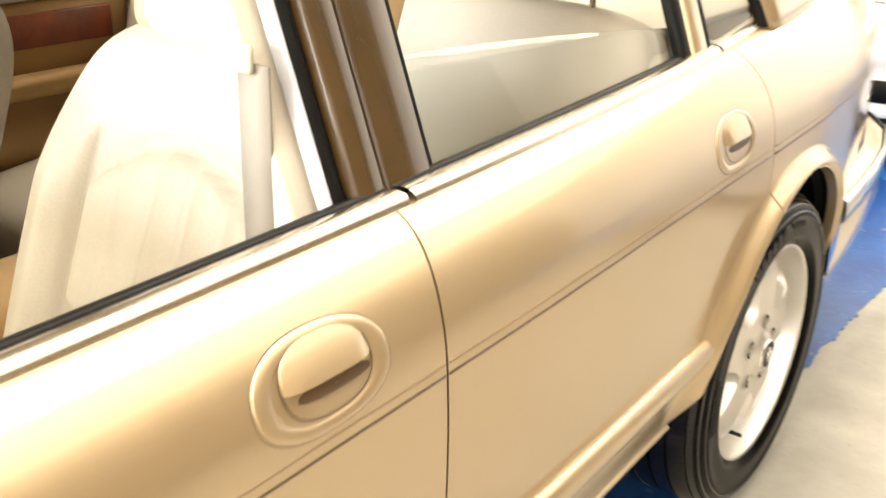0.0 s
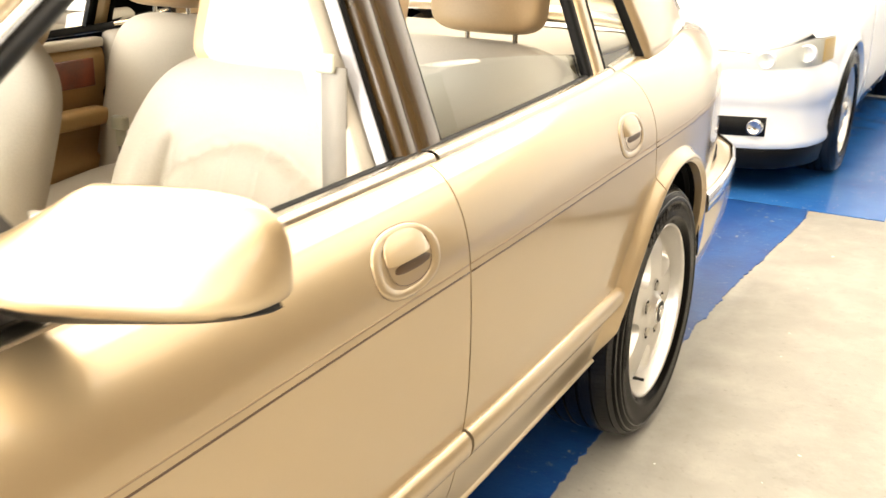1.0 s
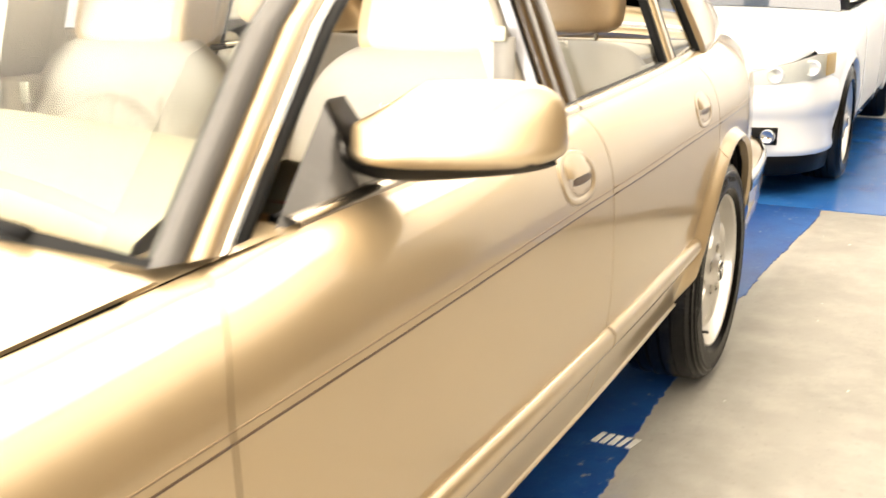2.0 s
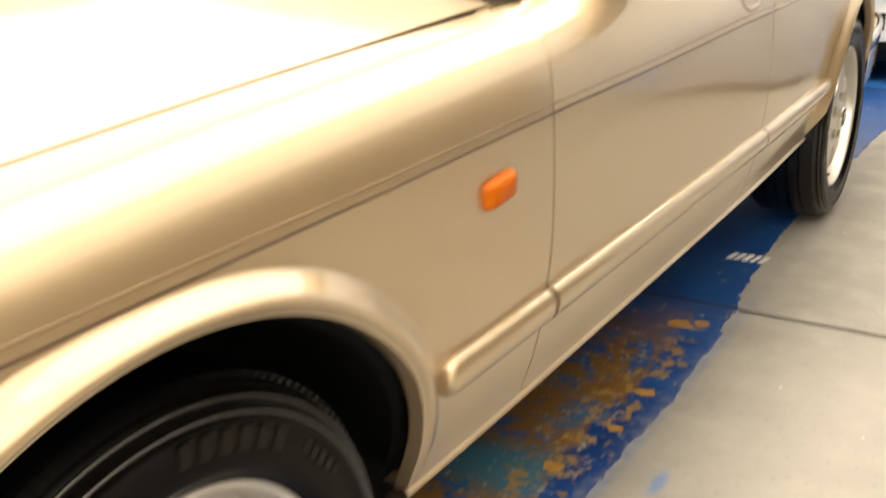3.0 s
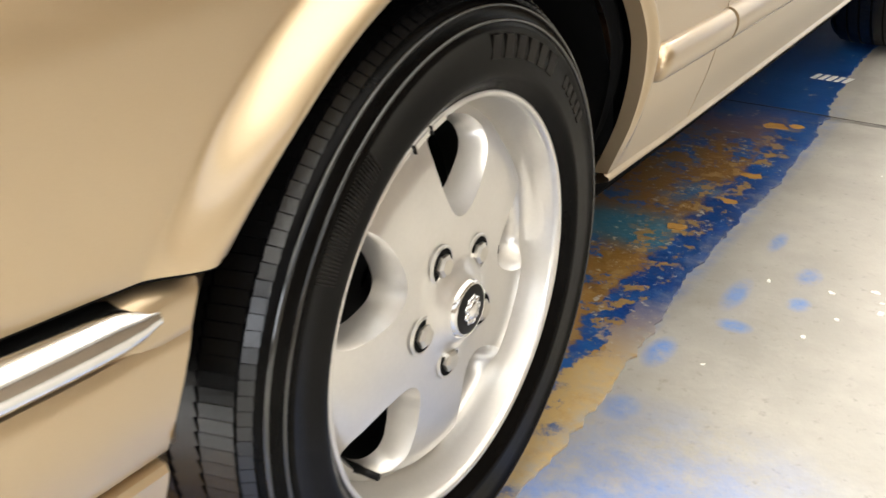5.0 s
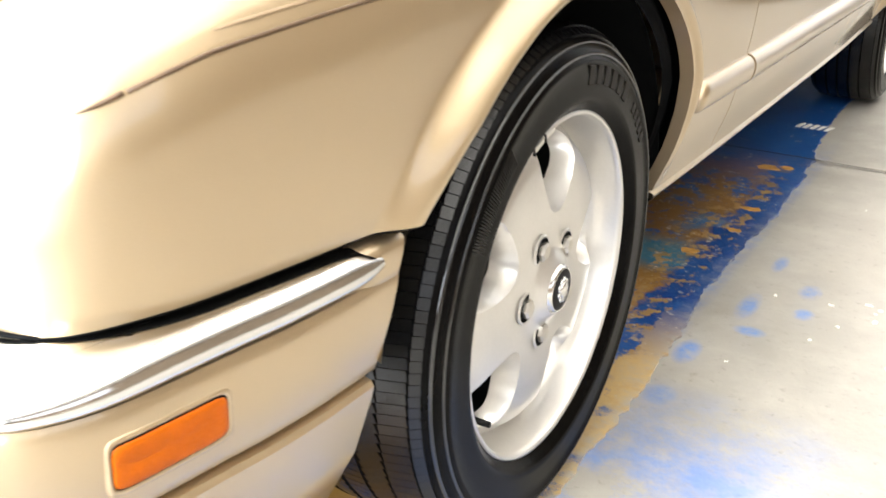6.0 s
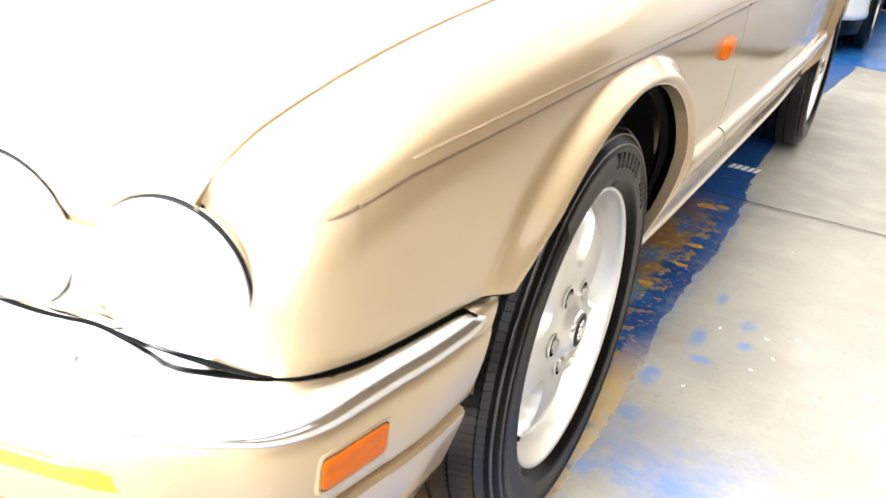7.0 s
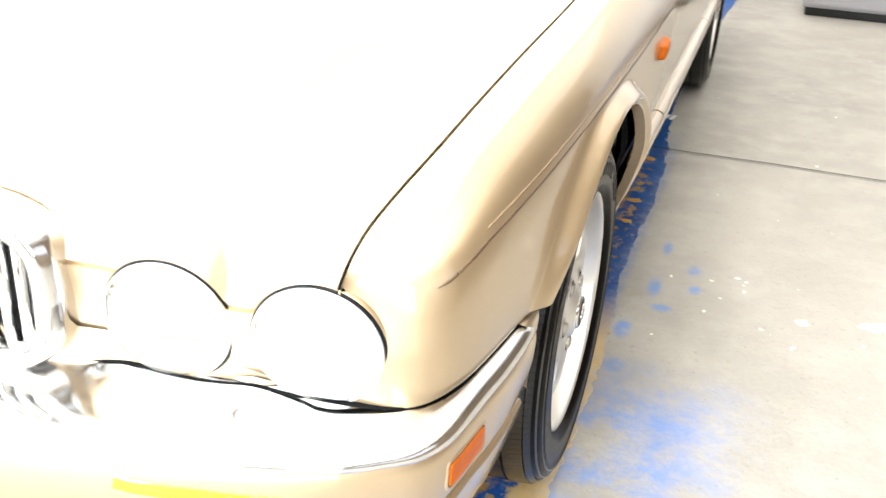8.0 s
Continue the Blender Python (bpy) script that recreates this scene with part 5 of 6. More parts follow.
def mirror_shell():
    rows = []
    for k in range(26):
        u = 1 - math.cos(0.5 * math.pi * k / 25)
        f = 0.002 + 0.998 * (1 - (1 - u) ** 3.0) ** 0.45
        row = []
        for j in range(72):
            x, z = mirror_edge(2 * math.pi * j / 72)
            row.append((0.885 + (x - 0.885) * f, mirror_y(0.885 + (x - 0.885) * f) - (0.080 - 0.55 * max(0, 0.035 + (z - 0.975) * f)) * (1 - u), 0.975 + (z - 0.975) * f))
        rows.append(row)
    last = rows[-1]
    rows.append([(0.885 + (p[0] - 0.885) * 0.95, p[1] + 0.004, 0.975 + (p[2] - 0.975) * 0.93) for p in last])
    rows.append([(0.885 + (p[0] - 0.885) * 0.02, mirror_y(0.88) + 0.002, 0.975 + (p[2] - 0.975) * 0.02) for p in last])
    return sheet(rows, closed_v=True)


def mirror_under():
    """The black lower edge: thin at the outer end, deeper and wrapping up at the inner end."""
    rows = []
    for j in range(44):
        a = radians(176 + 142 * j / 43)
        x, z = mirror_edge(a)
        deep = 0.006 + 0.020 * min(1, max(0, (1.0 - x) / 0.22))
        y = mirror_y(x)
        out = Vector((math.cos(a) * 0.7, 0, math.sin(a))).normalized()
        mid = Vector((0.885 + (x - 0.885) * 0.93, y - 0.050, 0.975 + (z - 0.975) * 0.86))
        rim = Vector((x, y, z))
        rows.append([mid, mid.lerp(rim, 0.5) + out * (deep * 0.75), rim + out * deep, rim + out * deep + Vector((0, 0.012, 0)), rim + Vector((0, 0.014, 0)) - out * 0.01])
    return sheet(rows)


both("door_mirror", mirror_shell, PAINT, FDOOR, "body-coloured door mirror")
both("mirror_skirt", mirror_under, BLACK, FDOOR, "black mirror underside")
both("mirror_glass", lambda: sheet([[(x, mirror_y(x) + 0.010, z) for z in (0.945, 0.98, 1.015)] for x in (0.79, 0.84, 0.89, 0.94, 0.985)]), CHROME, FDOOR, "door mirror glass")
both("mirror_foot", lambda: slanted([((0.790, 1.06, 0.897), (0.782, 1.07, 0.905), (0.775, 1.085, 0.915)), ((0.776, 0.905, 0.893), (0.758, 0.99, 0.960), (0.742, 1.07, 1.022)), ((0.766, 1.16, 0.905), (0.758, 1.15, 0.96), (0.742, 1.11, 1.022))]), TRIM, FDOOR, "dark plastic mirror corner plate")

# ---- interior ----
def pad(name, parent, size, at, power=0.35, flutes=0, mat=None, label="", taper=0.0):
    """A soft block: a rounded box with optional upright flutes on its front."""
    sx, sy, sz = size
    rows = []
    n, m_ = 25, 48
    for i in range(n):
        t = -math.pi / 2 + math.pi * i / (n - 1)
        row = []
        for j in range(m_):
            a = 2 * math.pi * j / m_
            def p(v, e):
                return math.copysign(abs(v) ** e, v)
            x, y, z = p(math.cos(t), power) * p(math.cos(a), power), p(math.cos(t), power) * p(math.sin(a), power), p(math.sin(t), power)
            x *= 1 - taper * max(0, z) ** 3
            q = Vector((x * sx / 2, y * sy / 2, z * sz / 2))
            if flutes and y < -0.5 and abs(x) < 0.62 and -0.9 < z < 0.42 + 0.25 * math.cos(x * 2.5):
                q.y -= 0.010 * abs(math.sin(x / 0.62 * flutes * math.pi / 2)) ** 0.5 - 0.006
            row.append(at @ q)
        rows.append(row)
    return part(name, sheet(rows, closed_v=True), mat or LEATHER, parent, label)


def seat_back(at):
    """The backrest: bolsters that swell forwards, a fluted panel between them and a rounded top."""
    def smooth(v, a, b):
        v = min(1, max(0, (v - a) / (b - a)))
        return v * v * (3 - 2 * v)
    rows = []
    nu = 96
    for i in range(49):
        v = i / 48
        wide = 0.318 * (0.95 + 0.05 * math.sin(math.pi * v)) * math.sqrt(max(0.02, 1 - max(0, (v - 0.68) / 0.36) ** 2.6))
        round_top = math.sqrt(max(0.0, 1 - max(0, (v - 0.80) / 0.20) ** 3))
        row = []
        for j in range(nu + 1):
            u = -1 + 2 * j / nu
            deep = 0.082 + 0.040 * smooth(abs(u), 0.50, 0.72) * (1 - smooth(v, 0.55, 0.85))
            y = -deep * (1 - abs(u) ** 6) ** 0.5 * round_top
            edge = 0.72 - 0.13 * (u / 0.54) ** 2
            border = min(abs(abs(u) - 0.54) if v < 0.72 else 9, abs(v - edge) * 1.4 if abs(u) < 0.56 else 9)
            y += 0.015 * math.exp(-(border / 0.026) ** 2)
            if abs(u) < 0.54 and v < edge:
                y -= 0.012 * abs(math.sin(2.5 * math.pi * (u / 0.54 + 1))) ** 0.45
                y += 0.009 * math.exp(-((v - 0.33 - 0.03 * u) / 0.010) ** 2)
            row.append(at @ Vector((wide * u, y, 0.60 * v - 0.05)))
        for j in range(1, 12):
            u = 1 - 2 * j / 12
            row.append(at @ Vector((wide * u, 0.062 * (1 - abs(u) ** 4) ** 0.5 * round_top, 0.60 * v - 0.05)))
        rows.append(row)
    return sheet(rows, closed_v=True)


def seat(x, y, recline=21):
    s = tagged(new("front_seat"), "ivory leather front seat with fluted panels")
    s.parent = car
    s.matrix_basis = pose(x, y, 0)
    pad("cushion", s, (0.52, 0.56, 0.20), pose(0, -0.30, 0.48, 8, 0, 0), 0.4)
    back = pose(0, 0.04, 0.505, -recline, 0, 0)
    part("backrest", seat_back(back), LEATHER, s, "ivory leather backrest with upright flutes")
    rest = pad("headrest", s, (0.345, 0.125, 0.215), back @ pose(0, -0.02, 0.616), 0.42)
    for sx in (1, -1):
        pad("headrest_side", rest, (0.062, 0.128, 0.205), back @ pose(sx * 0.152, -0.010, 0.616), 0.45, mat=SAND, label="tan leather side panel")
    for sx in (1, -1):
        post = lathe([(0.006, 0.0), (0.006, 0.12)], axis_x=False, seg=10)
        bmesh.ops.transform(post, matrix=back @ pose(sx * 0.07, 0.0, 0.47), verts=post.verts[:])
        part("headrest_post", post, CHROME, s)
    return s


driver = seat(0.425, 1.745)
copy_thing(driver, pose(-0.425, 1.745, 0))
bench = tagged(new("rear_seat"), "ivory leather rear bench seat")
bench.parent = car
pad("cushion", bench, (1.30, 0.55, 0.22), pose(0, 2.30, 0.48, 6, 0, 0), 0.35)
for x in (0.36, -0.36):
    pad("backrest", bench, (0.66, 0.17, 0.56), pose(x, 2.60, 0.71, -16, 0, 0), 0.4, flutes=5)
    pad("headrest", bench, (0.27, 0.11, 0.16), pose(x + 0.12 * (1 if x > 0 else -1), 2.62, 1.085, -8, 0, 0), 0.5, mat=SAND, label="tan leather headrest")
    for d in (-0.06, 0.06):
        part("headrest_post", lathe([(0.006, 0.0), (0.006, 0.13)], axis_x=False, seg=10, centre=(x + 0.12 * (1 if x > 0 else -1) + d, 2.63, 0.92)), CHROME, bench)
part("parcel_shelf", box(-0.62, 0.62, 2.72, 3.36, 0.925, 0.94, 0.005), LEATHER, car, "cream parcel shelf")
part("cabin_floor", box(-0.70, 0.70, 0.48, 2.7, 0.345, 0.36, 0.005), CARPET, car, "brown cabin carpet")
# dashboard
rows = []
for y, z in ((0.745, 0.86), (0.77, 0.905), (0.82, 0.925), (0.95, 0.945), (1.04, 0.95), (1.085, 0.935), (1.10, 0.89), (1.09, 0.78), (1.06, 0.62)):
    rows.append([(0.70 * v, y - 0.07 * (1 - v * v) * (1.1 - y) / 0.36, z + 0.040 * (1 - v * v)) for v in [j / 16 for j in range(-16, 17)]])
part("glove_box", box(0.02, 0.66, 1.06, 1.17, 0.56, 0.86, 0.04, 3), TAN, car, "tan leather glove box lid")
dash = part("dashboard", sheet(rows), DASH, car, "cream padded dashboard top")
part("walnut_panel", box(-0.68, 0.68, 1.098, 1.108, 0.80, 0.88, 0.003), WOOD, dash, "polished walnut dashboard panel")
wheel_at = pose(-0.38, 1.24, 0.83, 62, 0, 0)
ring = [[wheel_at @ Vector(((0.185 + 0.015 * math.cos(b)) * math.cos(a), (0.185 + 0.015 * math.cos(b)) * math.sin(a), 0.015 * math.sin(b))) for b in [2 * math.pi * j / 12 for j in range(12)]] for a in [2 * math.pi * k / 48 for k in range(48)]]
steer = part("steering_wheel", sheet(ring, True, True), LEATHER, car, "cream leather steering wheel")
pad("steering_hub", steer, (0.16, 0.13, 0.06), wheel_at, 0.5)
for a in (0, 180, 270):
    part("steering_spoke", sweep([wheel_at @ Vector((r * math.cos(radians(a)), r * math.sin(radians(a)), 0)) for r in (0.06, 0.12, 0.18)], [(-0.014, -0.008), (0.014, -0.008), (0.014, 0.008), (-0.014, 0.008)], closed=True), LEATHER, steer)


def door_card(y0, y1):
    rows = []
    for z, x in ((0.36, 0.70), (0.50, 0.715), (0.52, 0.66), (0.60, 0.65), (0.62, 0.715), (0.76, 0.718), (0.78, 0.705), (0.862, 0.700), (0.880, 0.706), (0.886, 0.718), (0.880, 0.735)):
        rows.append([(x, y0 + (y1 - y0) * j / 8, z) for j in range(9)])
    return sheet(rows)


for where, y0, y1 in ((FDOOR, 0.78, 1.75), (RDOOR, 1.88, 2.585)):
    both("door_card", lambda: door_card(y0, y1), TAN, where, "tan leather door card")
    both("wood_trim", lambda: box(0.692, 0.702, y0 + 0.08, y1 - 0.045, 0.785, 0.862, 0.004), WOOD, where, "polished walnut door trim")
    both("armrest", lambda: box(0.635, 0.70, y0 + 0.15, y1 - 0.05, 0.685, 0.735, 0.016), TAN, where, "tan armrest")
    part("card_cap", mirror(box(0.694, 0.734, y0, y1, 0.8875, 0.914, 0.008)), LEATHER, where[1], "cream door top roll")
both("seat_belt", lambda: sheet([[(0.661 + d + 0.02 * max(0, z - 1.0), 1.7275 + e, z) for d, e in ((0, 0), (0.043, 0), (0.043, 0.003), (0, 0.003))] for z in (0.45, 0.6, 0.8, 0.95, 1.055)], closed_v=True), WEBBING, None, "grey beige seat belt")
both("belt_guide", lambda: box(0.656, 0.690, 1.718, 1.7265, 1.046, 1.074, 0.004), DASH, None, "pale plastic belt guide")
part("belt_buckle", box(-0.150, -0.112, 2.08, 2.10, 0.806, 0.836, 0.005), DASH, car, "white rear seat belt buckle")
part("buckle_tongue", box(-0.143, -0.119, 2.083, 2.097, 0.770, 0.808, 0.004), DASH, car, "white plastic belt tongue")
part("buckle_stalk", box(-0.140, -0.122, 2.086, 2.094, 0.50, 0.772, 0.003), WEBBING, car, "grey beige buckle strap")
part("belt_buckle", box(-0.660, -0.625, 1.775, 1.795, 0.86, 0.915, 0.005), DASH, car, "pale seat belt buckle")
part("buckle_stalk", box(-0.651, -0.635, 1.780, 1.790, 0.40, 0.865, 0.003), WEBBING, car, "grey beige buckle strap")
both("quarter_trim", lambda: box(0.665, 0.725, 2.592, 2.80, 0.45, 0.93, 0.02), LEATHER, None, "cream quarter panel trim")
part("centre_console", box(-0.11, 0.11, 1.05, 2.0, 0.36, 0.60, 0.03), TAN, car, "tan centre console")

# ---- floor paint ----
BAY_EDGE = curve1([(-0.75, 0.03), (0.0, 0.026), (0.4, 0.022), (0.65, 0.010), (0.8, -0.006), (1.0, -0.008), (1.6, 0), (2.1, -0.045), (2.6, -0.075), (3.2, -0.07), (4.0, -0.055), (4.6, -0.015), (5.2, 0)])


def paint_sheet(x0, x1, y0, y1, step=0.012, wave=0.012, edges="e"):
    nx, ny = max(2, int((x1 - x0) / 0.25)), int((y1 - y0) / step)
    rows = []
    for j in range(ny + 1):
        y = y0 + (y1 - y0) * j / ny
        row = []
        for i in range(nx + 1):
            x = x0 + (x1 - x0) * i / nx
            dx = dy = 0
            if i == nx and "e" in edges:
                dx = wave * (noise.noise(Vector((0, y * 2.1, 3))) + 0.9 * noise.noise(Vector((0, y * 9, 7))) + 0.9 * noise.noise(Vector((0, y * 37, 2))))
            if j == 0 and "s" in edges:
                dy = wave * noise.noise(Vector((x * 2.3, 0, 5)))
            if i == nx and "e" in edges:
                dx += BAY_EDGE(y)
            row.append((x + dx, y + dy, 0.0035))
        rows.append(row)
    bm = sheet(rows)
    return skirt(bm, (0, 0, -0.0035))


tagged(part("painted_bay", paint_sheet(-3.2, 0.835, -0.75, 5.20, edges="e"), BLUE, None, "", False), "worn blue floor paint, darkened for the car's shade, over older tan and teal coats", "floor paint", kind="structure")
tagged(part("painted_bay", paint_sheet(-3.2, 1.15, 5.202, 9.0, edges=""), LIT_BLUE, None, "", False), "blue floor paint in a lighter, well-lit tone", "floor paint", kind="structure")
tagged(part("painted_bay", paint_sheet(1.152, 4.5, 5.35, 9.0, edges="s"), LIT_BLUE, None, "", False), "blue floor paint in a lighter, well-lit tone", "floor paint", kind="structure")
bm = bmesh.new()
for k in range(60):
    x0, x1 = -3 + k * 0.15, -3 + (k + 1) * 0.15
    y0, y1 = (1.935 + 0.012 * noise.noise(Vector((x * 3, 0, 0))) for x in (x0, x1))
    h = 0.0052
    f = [bm.verts.new(c) for c in ((x0, y0 - 0.004, h), (x1, y1 - 0.004, h), (x1, y1 + 0.004, h), (x0, y0 + 0.004, h))]
    bm.faces.new(f)
tagged(part("floor_joint", bm, JOINT, None, "", False), "thin dark joint across the concrete", "floor joint", kind="structure")
letters = tagged(new("floor_lettering"), "short row of worn white stencilled marks on the blue paint", "floor marking", kind="structure")
for k in range(5):
    x = 0.688 + 0.0225 * k
    bm = box(x - 0.007, x + 0.007, 2.295, 2.355, 0.0036, 0.0052, 0.0005, 1)
    for v in bm.verts:
        v.co.x += 0.18 * (v.co.y - 2.325) + 0.004 * noise.noise(v.co * 60)
    part("letter_mark", bm, WORNWHITE, letters, "", False)


def blot(cx, cy, r, h=0.0045, stretch=1.0, seed=0):
    """A thin uneven fleck of dried paint."""
    bm = bmesh.new()
    n = 26
    ring = []
    for j in range(n):
        a = 2 * math.pi * j / n
        q = r * (1 + 0.6 * noise.noise(Vector((math.cos(a) * 1.1, math.sin(a) * 1.1, seed * 3.7))) + 0.35 * noise.noise(Vector((math.cos(a) * 3.1, math.sin(a) * 3.1, seed * 1.7))))
        ring.append((cx + q * math.cos(a) * stretch, cy + q * math.sin(a)))
    low = [bm.verts.new((x, y, h - 0.004)) for x, y in ring]
    top = [bm.verts.new((cx + (x - cx) * 0.93, cy + (y - cy) * 0.93, h)) for x, y in ring]
    bm.faces.new(top)
    for j in range(n):
        bm.faces.new((low[j], low[(j + 1) % n], top[(j + 1) % n], top[j]))
    return bm


rnd = random.Random(4)
bits = bmesh.new()
for k in range(110):
    x, y = rnd.uniform(0.88, 2.6), rnd.uniform(-1.4, 5.0)
    r = rnd.choice((0.002, 0.0025, 0.003, 0.004, 0.006))
    h = 0.0012
    a0 = rnd.uniform(0, 6)
    ring = [bits.verts.new((x + r * rnd.uniform(0.5, 1.3) * math.cos(a0 + a), y + r * rnd.uniform(0.5, 1.6) * math.sin(a0 + a), h)) for a in (0, 1.1, 2.2, 3.2, 4.2, 5.3)]
    bits.faces.new(ring)
tagged(part("paint_fleck", bits, WORNWHITE, None, "", False), "small pale paint flecks scattered on the concrete", "paint flecks", kind="stuff")
for k, (x, y, r, st) in enumerate(((1.295, 0.766, 0.014, 1.2), (1.47, 0.815, 0.024, 1.6), (1.20, 0.69, 0.006, 1.0), (1.62, 1.05, 0.014, 1.4))):
    tagged(part("paint_patch", blot(x, y, r, 0.0022, st, k), CREAM, None, "", False), "dried cream paint patch on the concrete", "paint patch", group="paint patches")
for k, (x, y, r, st) in enumerate(((0.955, 0.898, 0.005, 0.6), (1.060, 0.913, 0.003, 1.8), (1.125, 0.957, 0.0035, 2.0), (1.148, 0.880, 0.0065, 0.7), (1.090, 0.818, 0.003, 1.3), (1.058, 0.73, 0.004, 1.0))):
    tagged(part("paint_chip", blot(x, y, r, 0.0024, st, k + 41), WORNWHITE, None, "", False), "small white paint chip on the concrete", "paint chip", group="white paint chips")
for k, (x, y, r) in enumerate(((0.777, 1.388, 0.020), (0.721, 1.781, 0.026), (0.765, 1.80, 0.018), (0.778, 1.219, 0.015), (0.734, 1.029, 0.018))):
    tagged(part("paint_spot", blot(x, y, r, 0.0042, 1.15, k + 9), OCHRE, None, "", False), "worn ochre spot showing through the blue paint", "paint spot", group="ochre paint spots")

# ---- grey plinth beside the bay ----
plinth = tagged(new("storage_cabinet"), "low grey metal cabinet on the concrete floor", "cabinet")
part("cabinet_body", box(1.22, 2.2, 4.70, 5.20, 0.05, 0.62, 0.012), GREY, plinth)
part("cabinet_base", box(1.24, 2.18, 4.73, 5.18, 0.0, 0.05, 0.004), DARKMETAL, plinth, "dark recessed base")
part("cabinet_door", box(1.24, 1.70, 4.688, 4.70, 0.07, 0.60, 0.004), GREY, plinth)
part("cabinet_door", box(1.71, 2.18, 4.688, 4.70, 0.07, 0.60, 0.004), GREY, plinth)

# ---- the white estate behind, and its neighbour ----
WIDTH2 = curve1([(0.0, 0.40), (0.03, 0.52), (0.08, 0.62), (0.18, 0.72), (0.32, 0.80), (0.5, 0.845), (0.8, 0.868), (1.5, 0.875), (3.4, 0.875), (4.2, 0.84), (4.45, 0.74)])
TOP2 = curve1([(0.0, 0.60), (0.06, 0.66), (0.18, 0.715), (0.4, 0.77), (0.8, 0.845), (1.15, 0.90), (1.6, 0.925), (3.4, 0.96), (4.3, 0.95), (4.45, 0.9)])
AXLES2, ARCH2, HUB2 = (0.80, 3.44), 0.345, 0.325


def estate():
    body = tagged(new("estate_car"), "white estate car with clear headlights, parked on blue paint", "car")

    def both2(name, make, mat, parent=None, label=""):
        out = []
        for s in (1, -1):
            bm = make()
            out.append(part(name, mirror(bm) if s < 0 else bm, mat, parent[0 if s > 0 else 1] if parent else body, label))
        return out

    def low(y):
        for a in AXLES2:
            if abs(y - a) < ARCH2:
                return HUB2 + math.sqrt(ARCH2**2 - (y - a) ** 2)
        return 0.26

    def flank(y0, y1):
        ys = {y0, y1} | {y0 + 0.04 * k for k in range(int((y1 - y0) / 0.04) + 1)}
        for a in AXLES2:
            ys |= {a + ARCH2 * math.cos(math.pi * k / 24) for k in range(25)} | {a - ARCH2 - 0.001, a + ARCH2 + 0.001}
        rows = []
        for y in sorted(v for v in ys if y0 <= v <= y1):
            f, t, w = low(y), TOP2(y), WIDTH2(y)
            row = []
            for k in range(13):
                u = k / 12
                z = f + (t - f) * u
                x = w - 0.035 * max(0, (0.5 - z) / 0.25) ** 2 - 0.075 * max(0, (z - t + 0.16) / 0.16) ** 2.4
                d = min(math.hypot(y - a, z - HUB2) - ARCH2 for a in AXLES2)
                row.append((x + 0.012 * math.exp(-(max(d - 0.01, 0) / 0.02) ** 2), y, z))
            rows.append(row)
        return skirt(sheet(rows), (-0.03, 0, 0))
    wing = both2("front_wing", lambda: flank(0.36, 1.345), WHITE_PAINT)
    both2("door", lambda: flank(1.35, 2.395), WHITE_PAINT)
    both2("rear_door", lambda: flank(2.40, 3.2), WHITE_PAINT)
    both2("rear_wing", lambda: flank(3.205, 4.45), WHITE_PAINT)
    rows = []
    for k in range(24):
        y = 0.10 + 1.13 * k / 23
        rows.append([((WIDTH2(y) - 0.09) * v, y - 0.09 * (1 - v * v) * (1 - k / 23), TOP2(y) + 0.03 * (1 - v * v) + 0.004) for v in [j / 14 for j in range(-14, 15)]])
    part("bonnet", skirt(sheet(rows), (0, 0, -0.03)), WHITE_PAINT, body)
    # bumper: skin round the nose from wing to wing
    plan = [(0.848, 0.455), (0.835, 0.36), (0.80, 0.25), (0.73, 0.15), (0.62, 0.075), (0.45, 0.02), (0.22, -0.01), (0, -0.02)]
    loop = plan + [(-x, y) for x, y in plan[-2::-1]]
    bumper2 = part("front_bumper", sweep([(x, y, 0) for x, y in loop], [(-0.14, 0.725), (-0.06, 0.672), (-0.03, 0.64), (-0.012, 0.60), (0.0, 0.56), (0.006, 0.50), (0.004, 0.445), (-0.008, 0.43), (-0.012, 0.39), (-0.014, 0.37), (-0.016, 0.29), (-0.008, 0.26), (-0.012, 0.235), (-0.02, 0.225)]), WHITE_PAINT, body)
    part("lower_slot", sweep([(x, y, 0) for x, y in loop if abs(x) < 0.70], [(-0.010, 0.375), (-0.006, 0.370), (-0.006, 0.290), (-0.010, 0.285)]), BLACK, bumper2, "black lower intake slot")
    part("chin", sweep([(x, y, 0) for x, y in loop], [(-0.03, 0.24), (-0.022, 0.225), (-0.04, 0.13), (-0.1, 0.11)]), BLACK, bumper2, "black lower valance")
    for s in (1, -1):
        part("fog_lamp", dome2(s * 0.575, 0.046, 0.332, 0.036), CHROME, bumper2, "clear round fog lamp")
        lamp2 = part("headlight", lamp_shape(s, 0.0, 1.0, 0.004), SILVER, body, "clear wrap-round headlight")
        part("lamp_edge", lamp_shape(s, -0.012, 1.012, 0.001), BLACK, lamp2, "dark headlight edge")
        part("lens", lamp_shape(s, 0.02, 0.98, 0.012), SHEEN, lamp2, "clear headlight lens").visible_shadow = False
        part("corner_lamp", lamp_shape_part(s, 0.78, 0.99, 0.007), PALE_AMBER, lamp2, "pale amber corner lamp")
        for q in (0.32, 0.60):
            c = lamp_point(s, q, 0.5, 0.006)
            part("lamp_bowl", dome2(c[0], c[1], c[2], 0.040), SILVER, lamp2, "round lamp bowl")
    grille2 = part("grille", box(-0.30, 0.30, -0.035, 0.02, 0.45, 0.63, 0.02), BLACK, body, "black grille with a chrome frame")
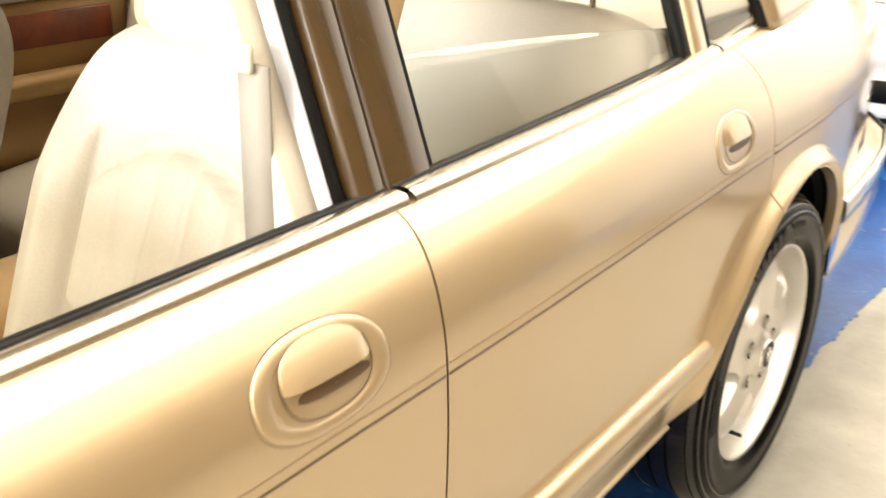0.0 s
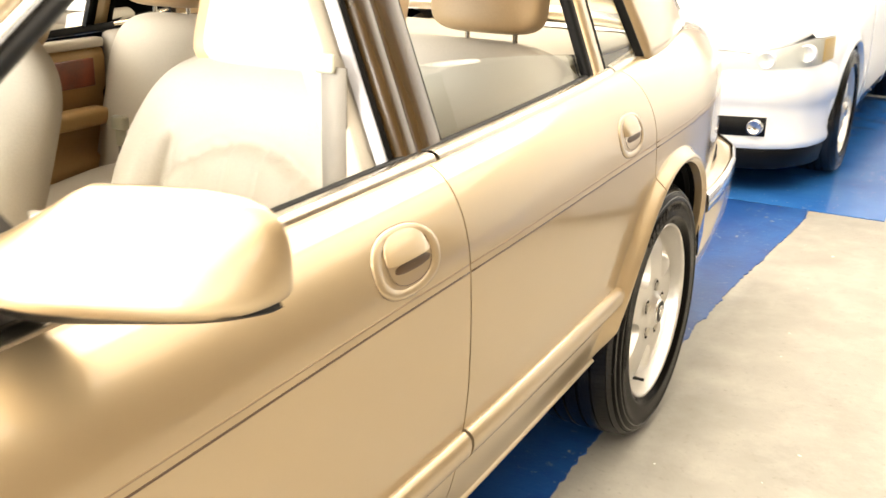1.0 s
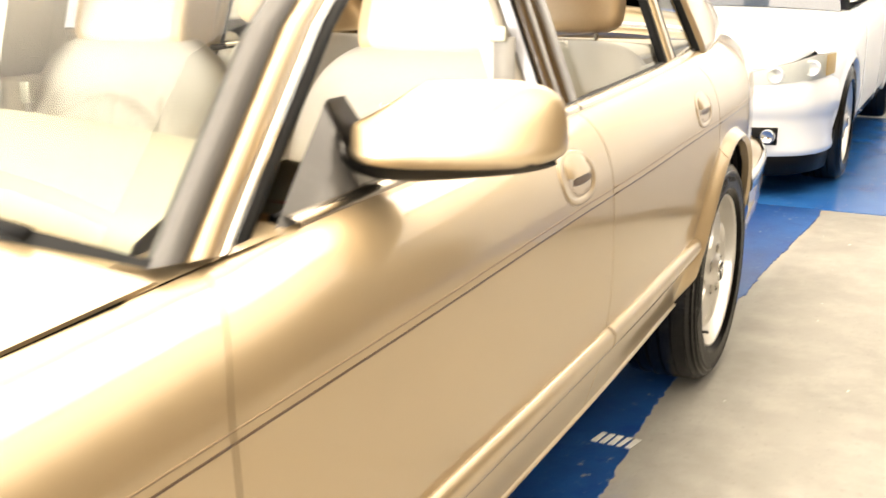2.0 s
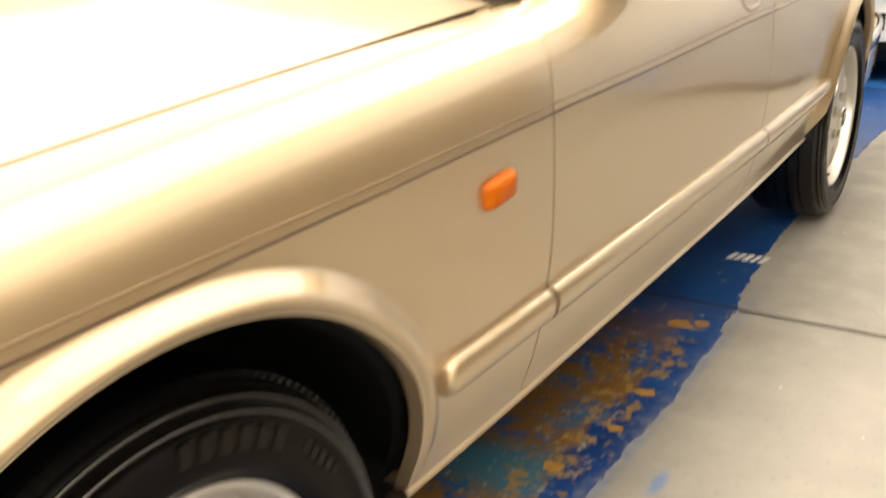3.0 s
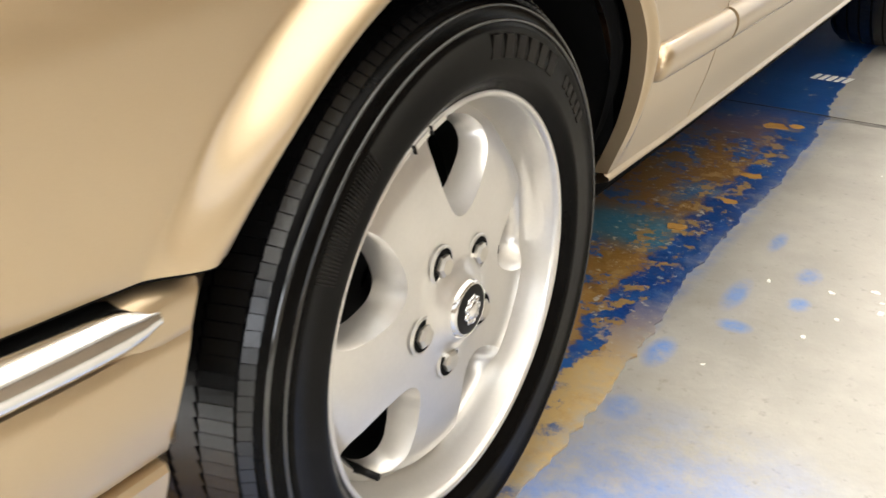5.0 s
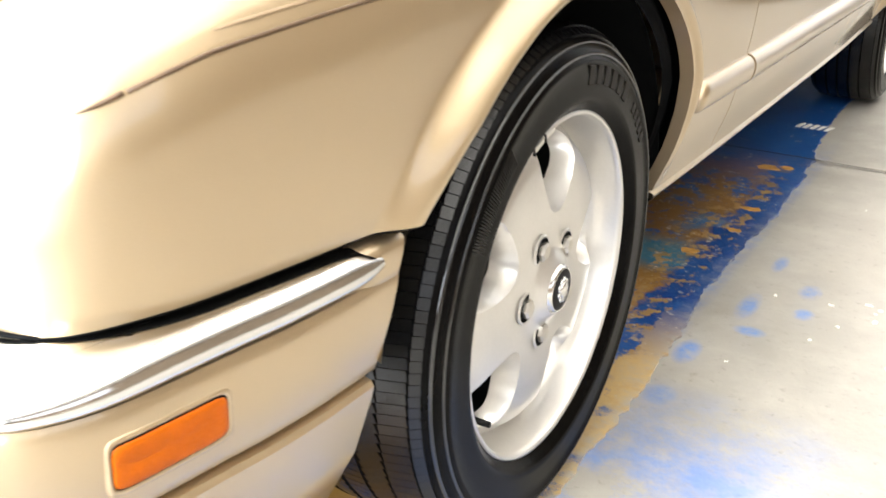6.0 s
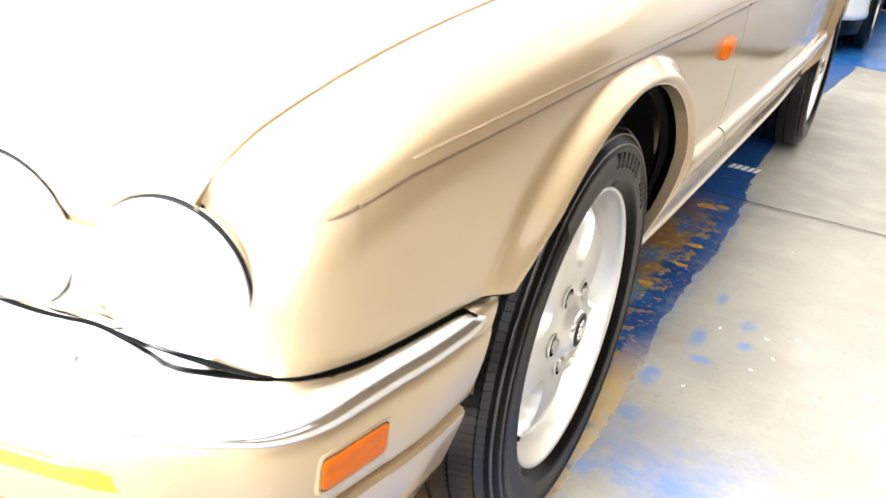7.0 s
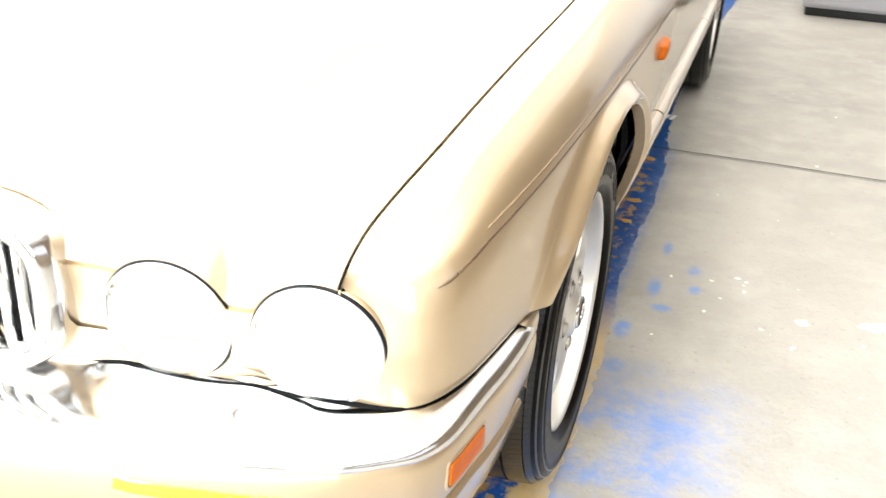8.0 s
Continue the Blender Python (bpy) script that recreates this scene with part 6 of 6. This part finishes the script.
    for z in (0.47, 0.51, 0.55, 0.59):
        part("grille_slat", box(-0.28, 0.28, -0.042, -0.032, z - 0.006, z + 0.006, 0.003, 1), CHROME, grille2)
    # cabin
    rows = []
    for y, z in ((1.12, 0.0), (1.75, 1.0), (2.4, 1.06), (3.4, 1.04), (4.0, 0.98), (4.42, 0.0)):
        half = 0.60 if z > 0.5 else 0.74
        zz = TOP2(min(y, 4.3)) + 0.01 + (1.42 - 0.93) * (z if z > 0.5 else 0)
        rows.append([(half * v, y, zz + 0.03 * (1 - v * v)) for v in [j / 8 for j in range(-8, 9)]])
    part("windscreen", sheet(rows[:2]), DARKGLASS, body, "dark tinted windscreen")
    part("roof", sheet(rows[1:5]), WHITE_PAINT, body)
    part("tailgate_glass", sheet(rows[4:]), DARKGLASS, body, "dark tinted rear glass")

    def sidelight(y0, y1, a0, a1):
        return sheet([[(0.785 - 0.185 * k / 4, y0 + (y1 - y0) * j / 6 + (a0 * (1 - j / 6) + a1 * j / 6) * k / 4, TOP2(2.4) + 0.01 + 0.49 * k / 4) for j in range(7)] for k in range(5)])
    for y0, y1, a0, a1 in ((1.35, 2.36, 0.50, 0.0), (2.43, 3.28, 0.0, 0.0), (3.34, 4.2, 0.0, -0.25)):
        both2("side_window", lambda: sidelight(y0, y1, a0, a1), DARKGLASS, None, "dark tinted side window")
    for y0, y1, a in ((1.12, 1.35, 0.60), (2.36, 2.43, 0.0), (3.28, 3.34, 0.0), (4.2, 4.42, -0.3)):
        both2("pillar", lambda: sidelight(y0, y1, a, 0.50 if y0 < 2 else a), WHITE_PAINT)
    part("underbody", box(-0.6, 0.6, 0.12, 4.3, 0.16, 0.34, 0.03), UNDER_AND_SHADE, body)
    for a in AXLES2:
        both2("arch_liner", lambda: sheet([[(x, a + ARCH2 * 1.02 * math.cos(t), HUB2 + ARCH2 * 1.02 * math.sin(t)) for x in (0.845, 0.6, 0.5)] for t in [math.pi * k / 16 for k in range(17)]]), UNDER_AND_SHADE)
    return body


def dome2(cx, cy, cz, r):
    return sheet([[(cx + r * f * math.cos(2 * math.pi * j / 24), cy - d, cz + r * f * math.sin(2 * math.pi * j / 24)) for j in range(24)] for f, d in ((1, -0.03), (1, 0.012), (0.9, 0.016), (0.7, 0.006), (0.02, 0.004))], closed_v=True)


def lamp_point(s, u, v, out):
    """A place on the wrap-round lamp: u across from the inner tip, v up."""
    pts = ((0.36, 0.012), (0.50, 0.048), (0.64, 0.105), (0.74, 0.185), (0.80, 0.29), (0.828, 0.38))
    k = min(4.999, max(0.0, u * 5))
    i = int(k)
    x = pts[i][0] + (pts[i + 1][0] - pts[i][0]) * (k - i)
    y = pts[i][1] + (pts[i + 1][1] - pts[i][1]) * (k - i)
    zl = 0.575 + 0.055 * u
    zh = 0.625 + 0.095 * min(1, u * 1.6) + 0.02 * u
    return (s * (x + out * 0.6), y - out, zl + (zh - zl) * v + 0.25 * 0)


def lamp_shape(s, lo, hi, out):
    return sheet([[lamp_point(s, lo + (hi - lo) * k / 14, lo + (hi - lo) * j / 5, out) for j in range(6)] for k in range(15)])


def lamp_shape_part(s, u0, u1, out):
    return sheet([[lamp_point(s, u0 + (u1 - u0) * k / 6, 0.04 + 0.92 * j / 5, out) for j in range(6)] for k in range(7)])


white = estate()
white.matrix_basis = pose(-0.045, 5.245, 0)
for y in AXLES2:
    for s in (1, -1):
        w = copy_thing(first, pose(s * 0.862, y, HUB2 - 0.0, 0, 0, 0 if s > 0 else 180))
        w.parent = white
        w.matrix_basis = pose(s * 0.862, y, HUB2, 0, 0, 0 if s > 0 else 180)
copy_thing(white, pose(-2.75, 2.3, 0))
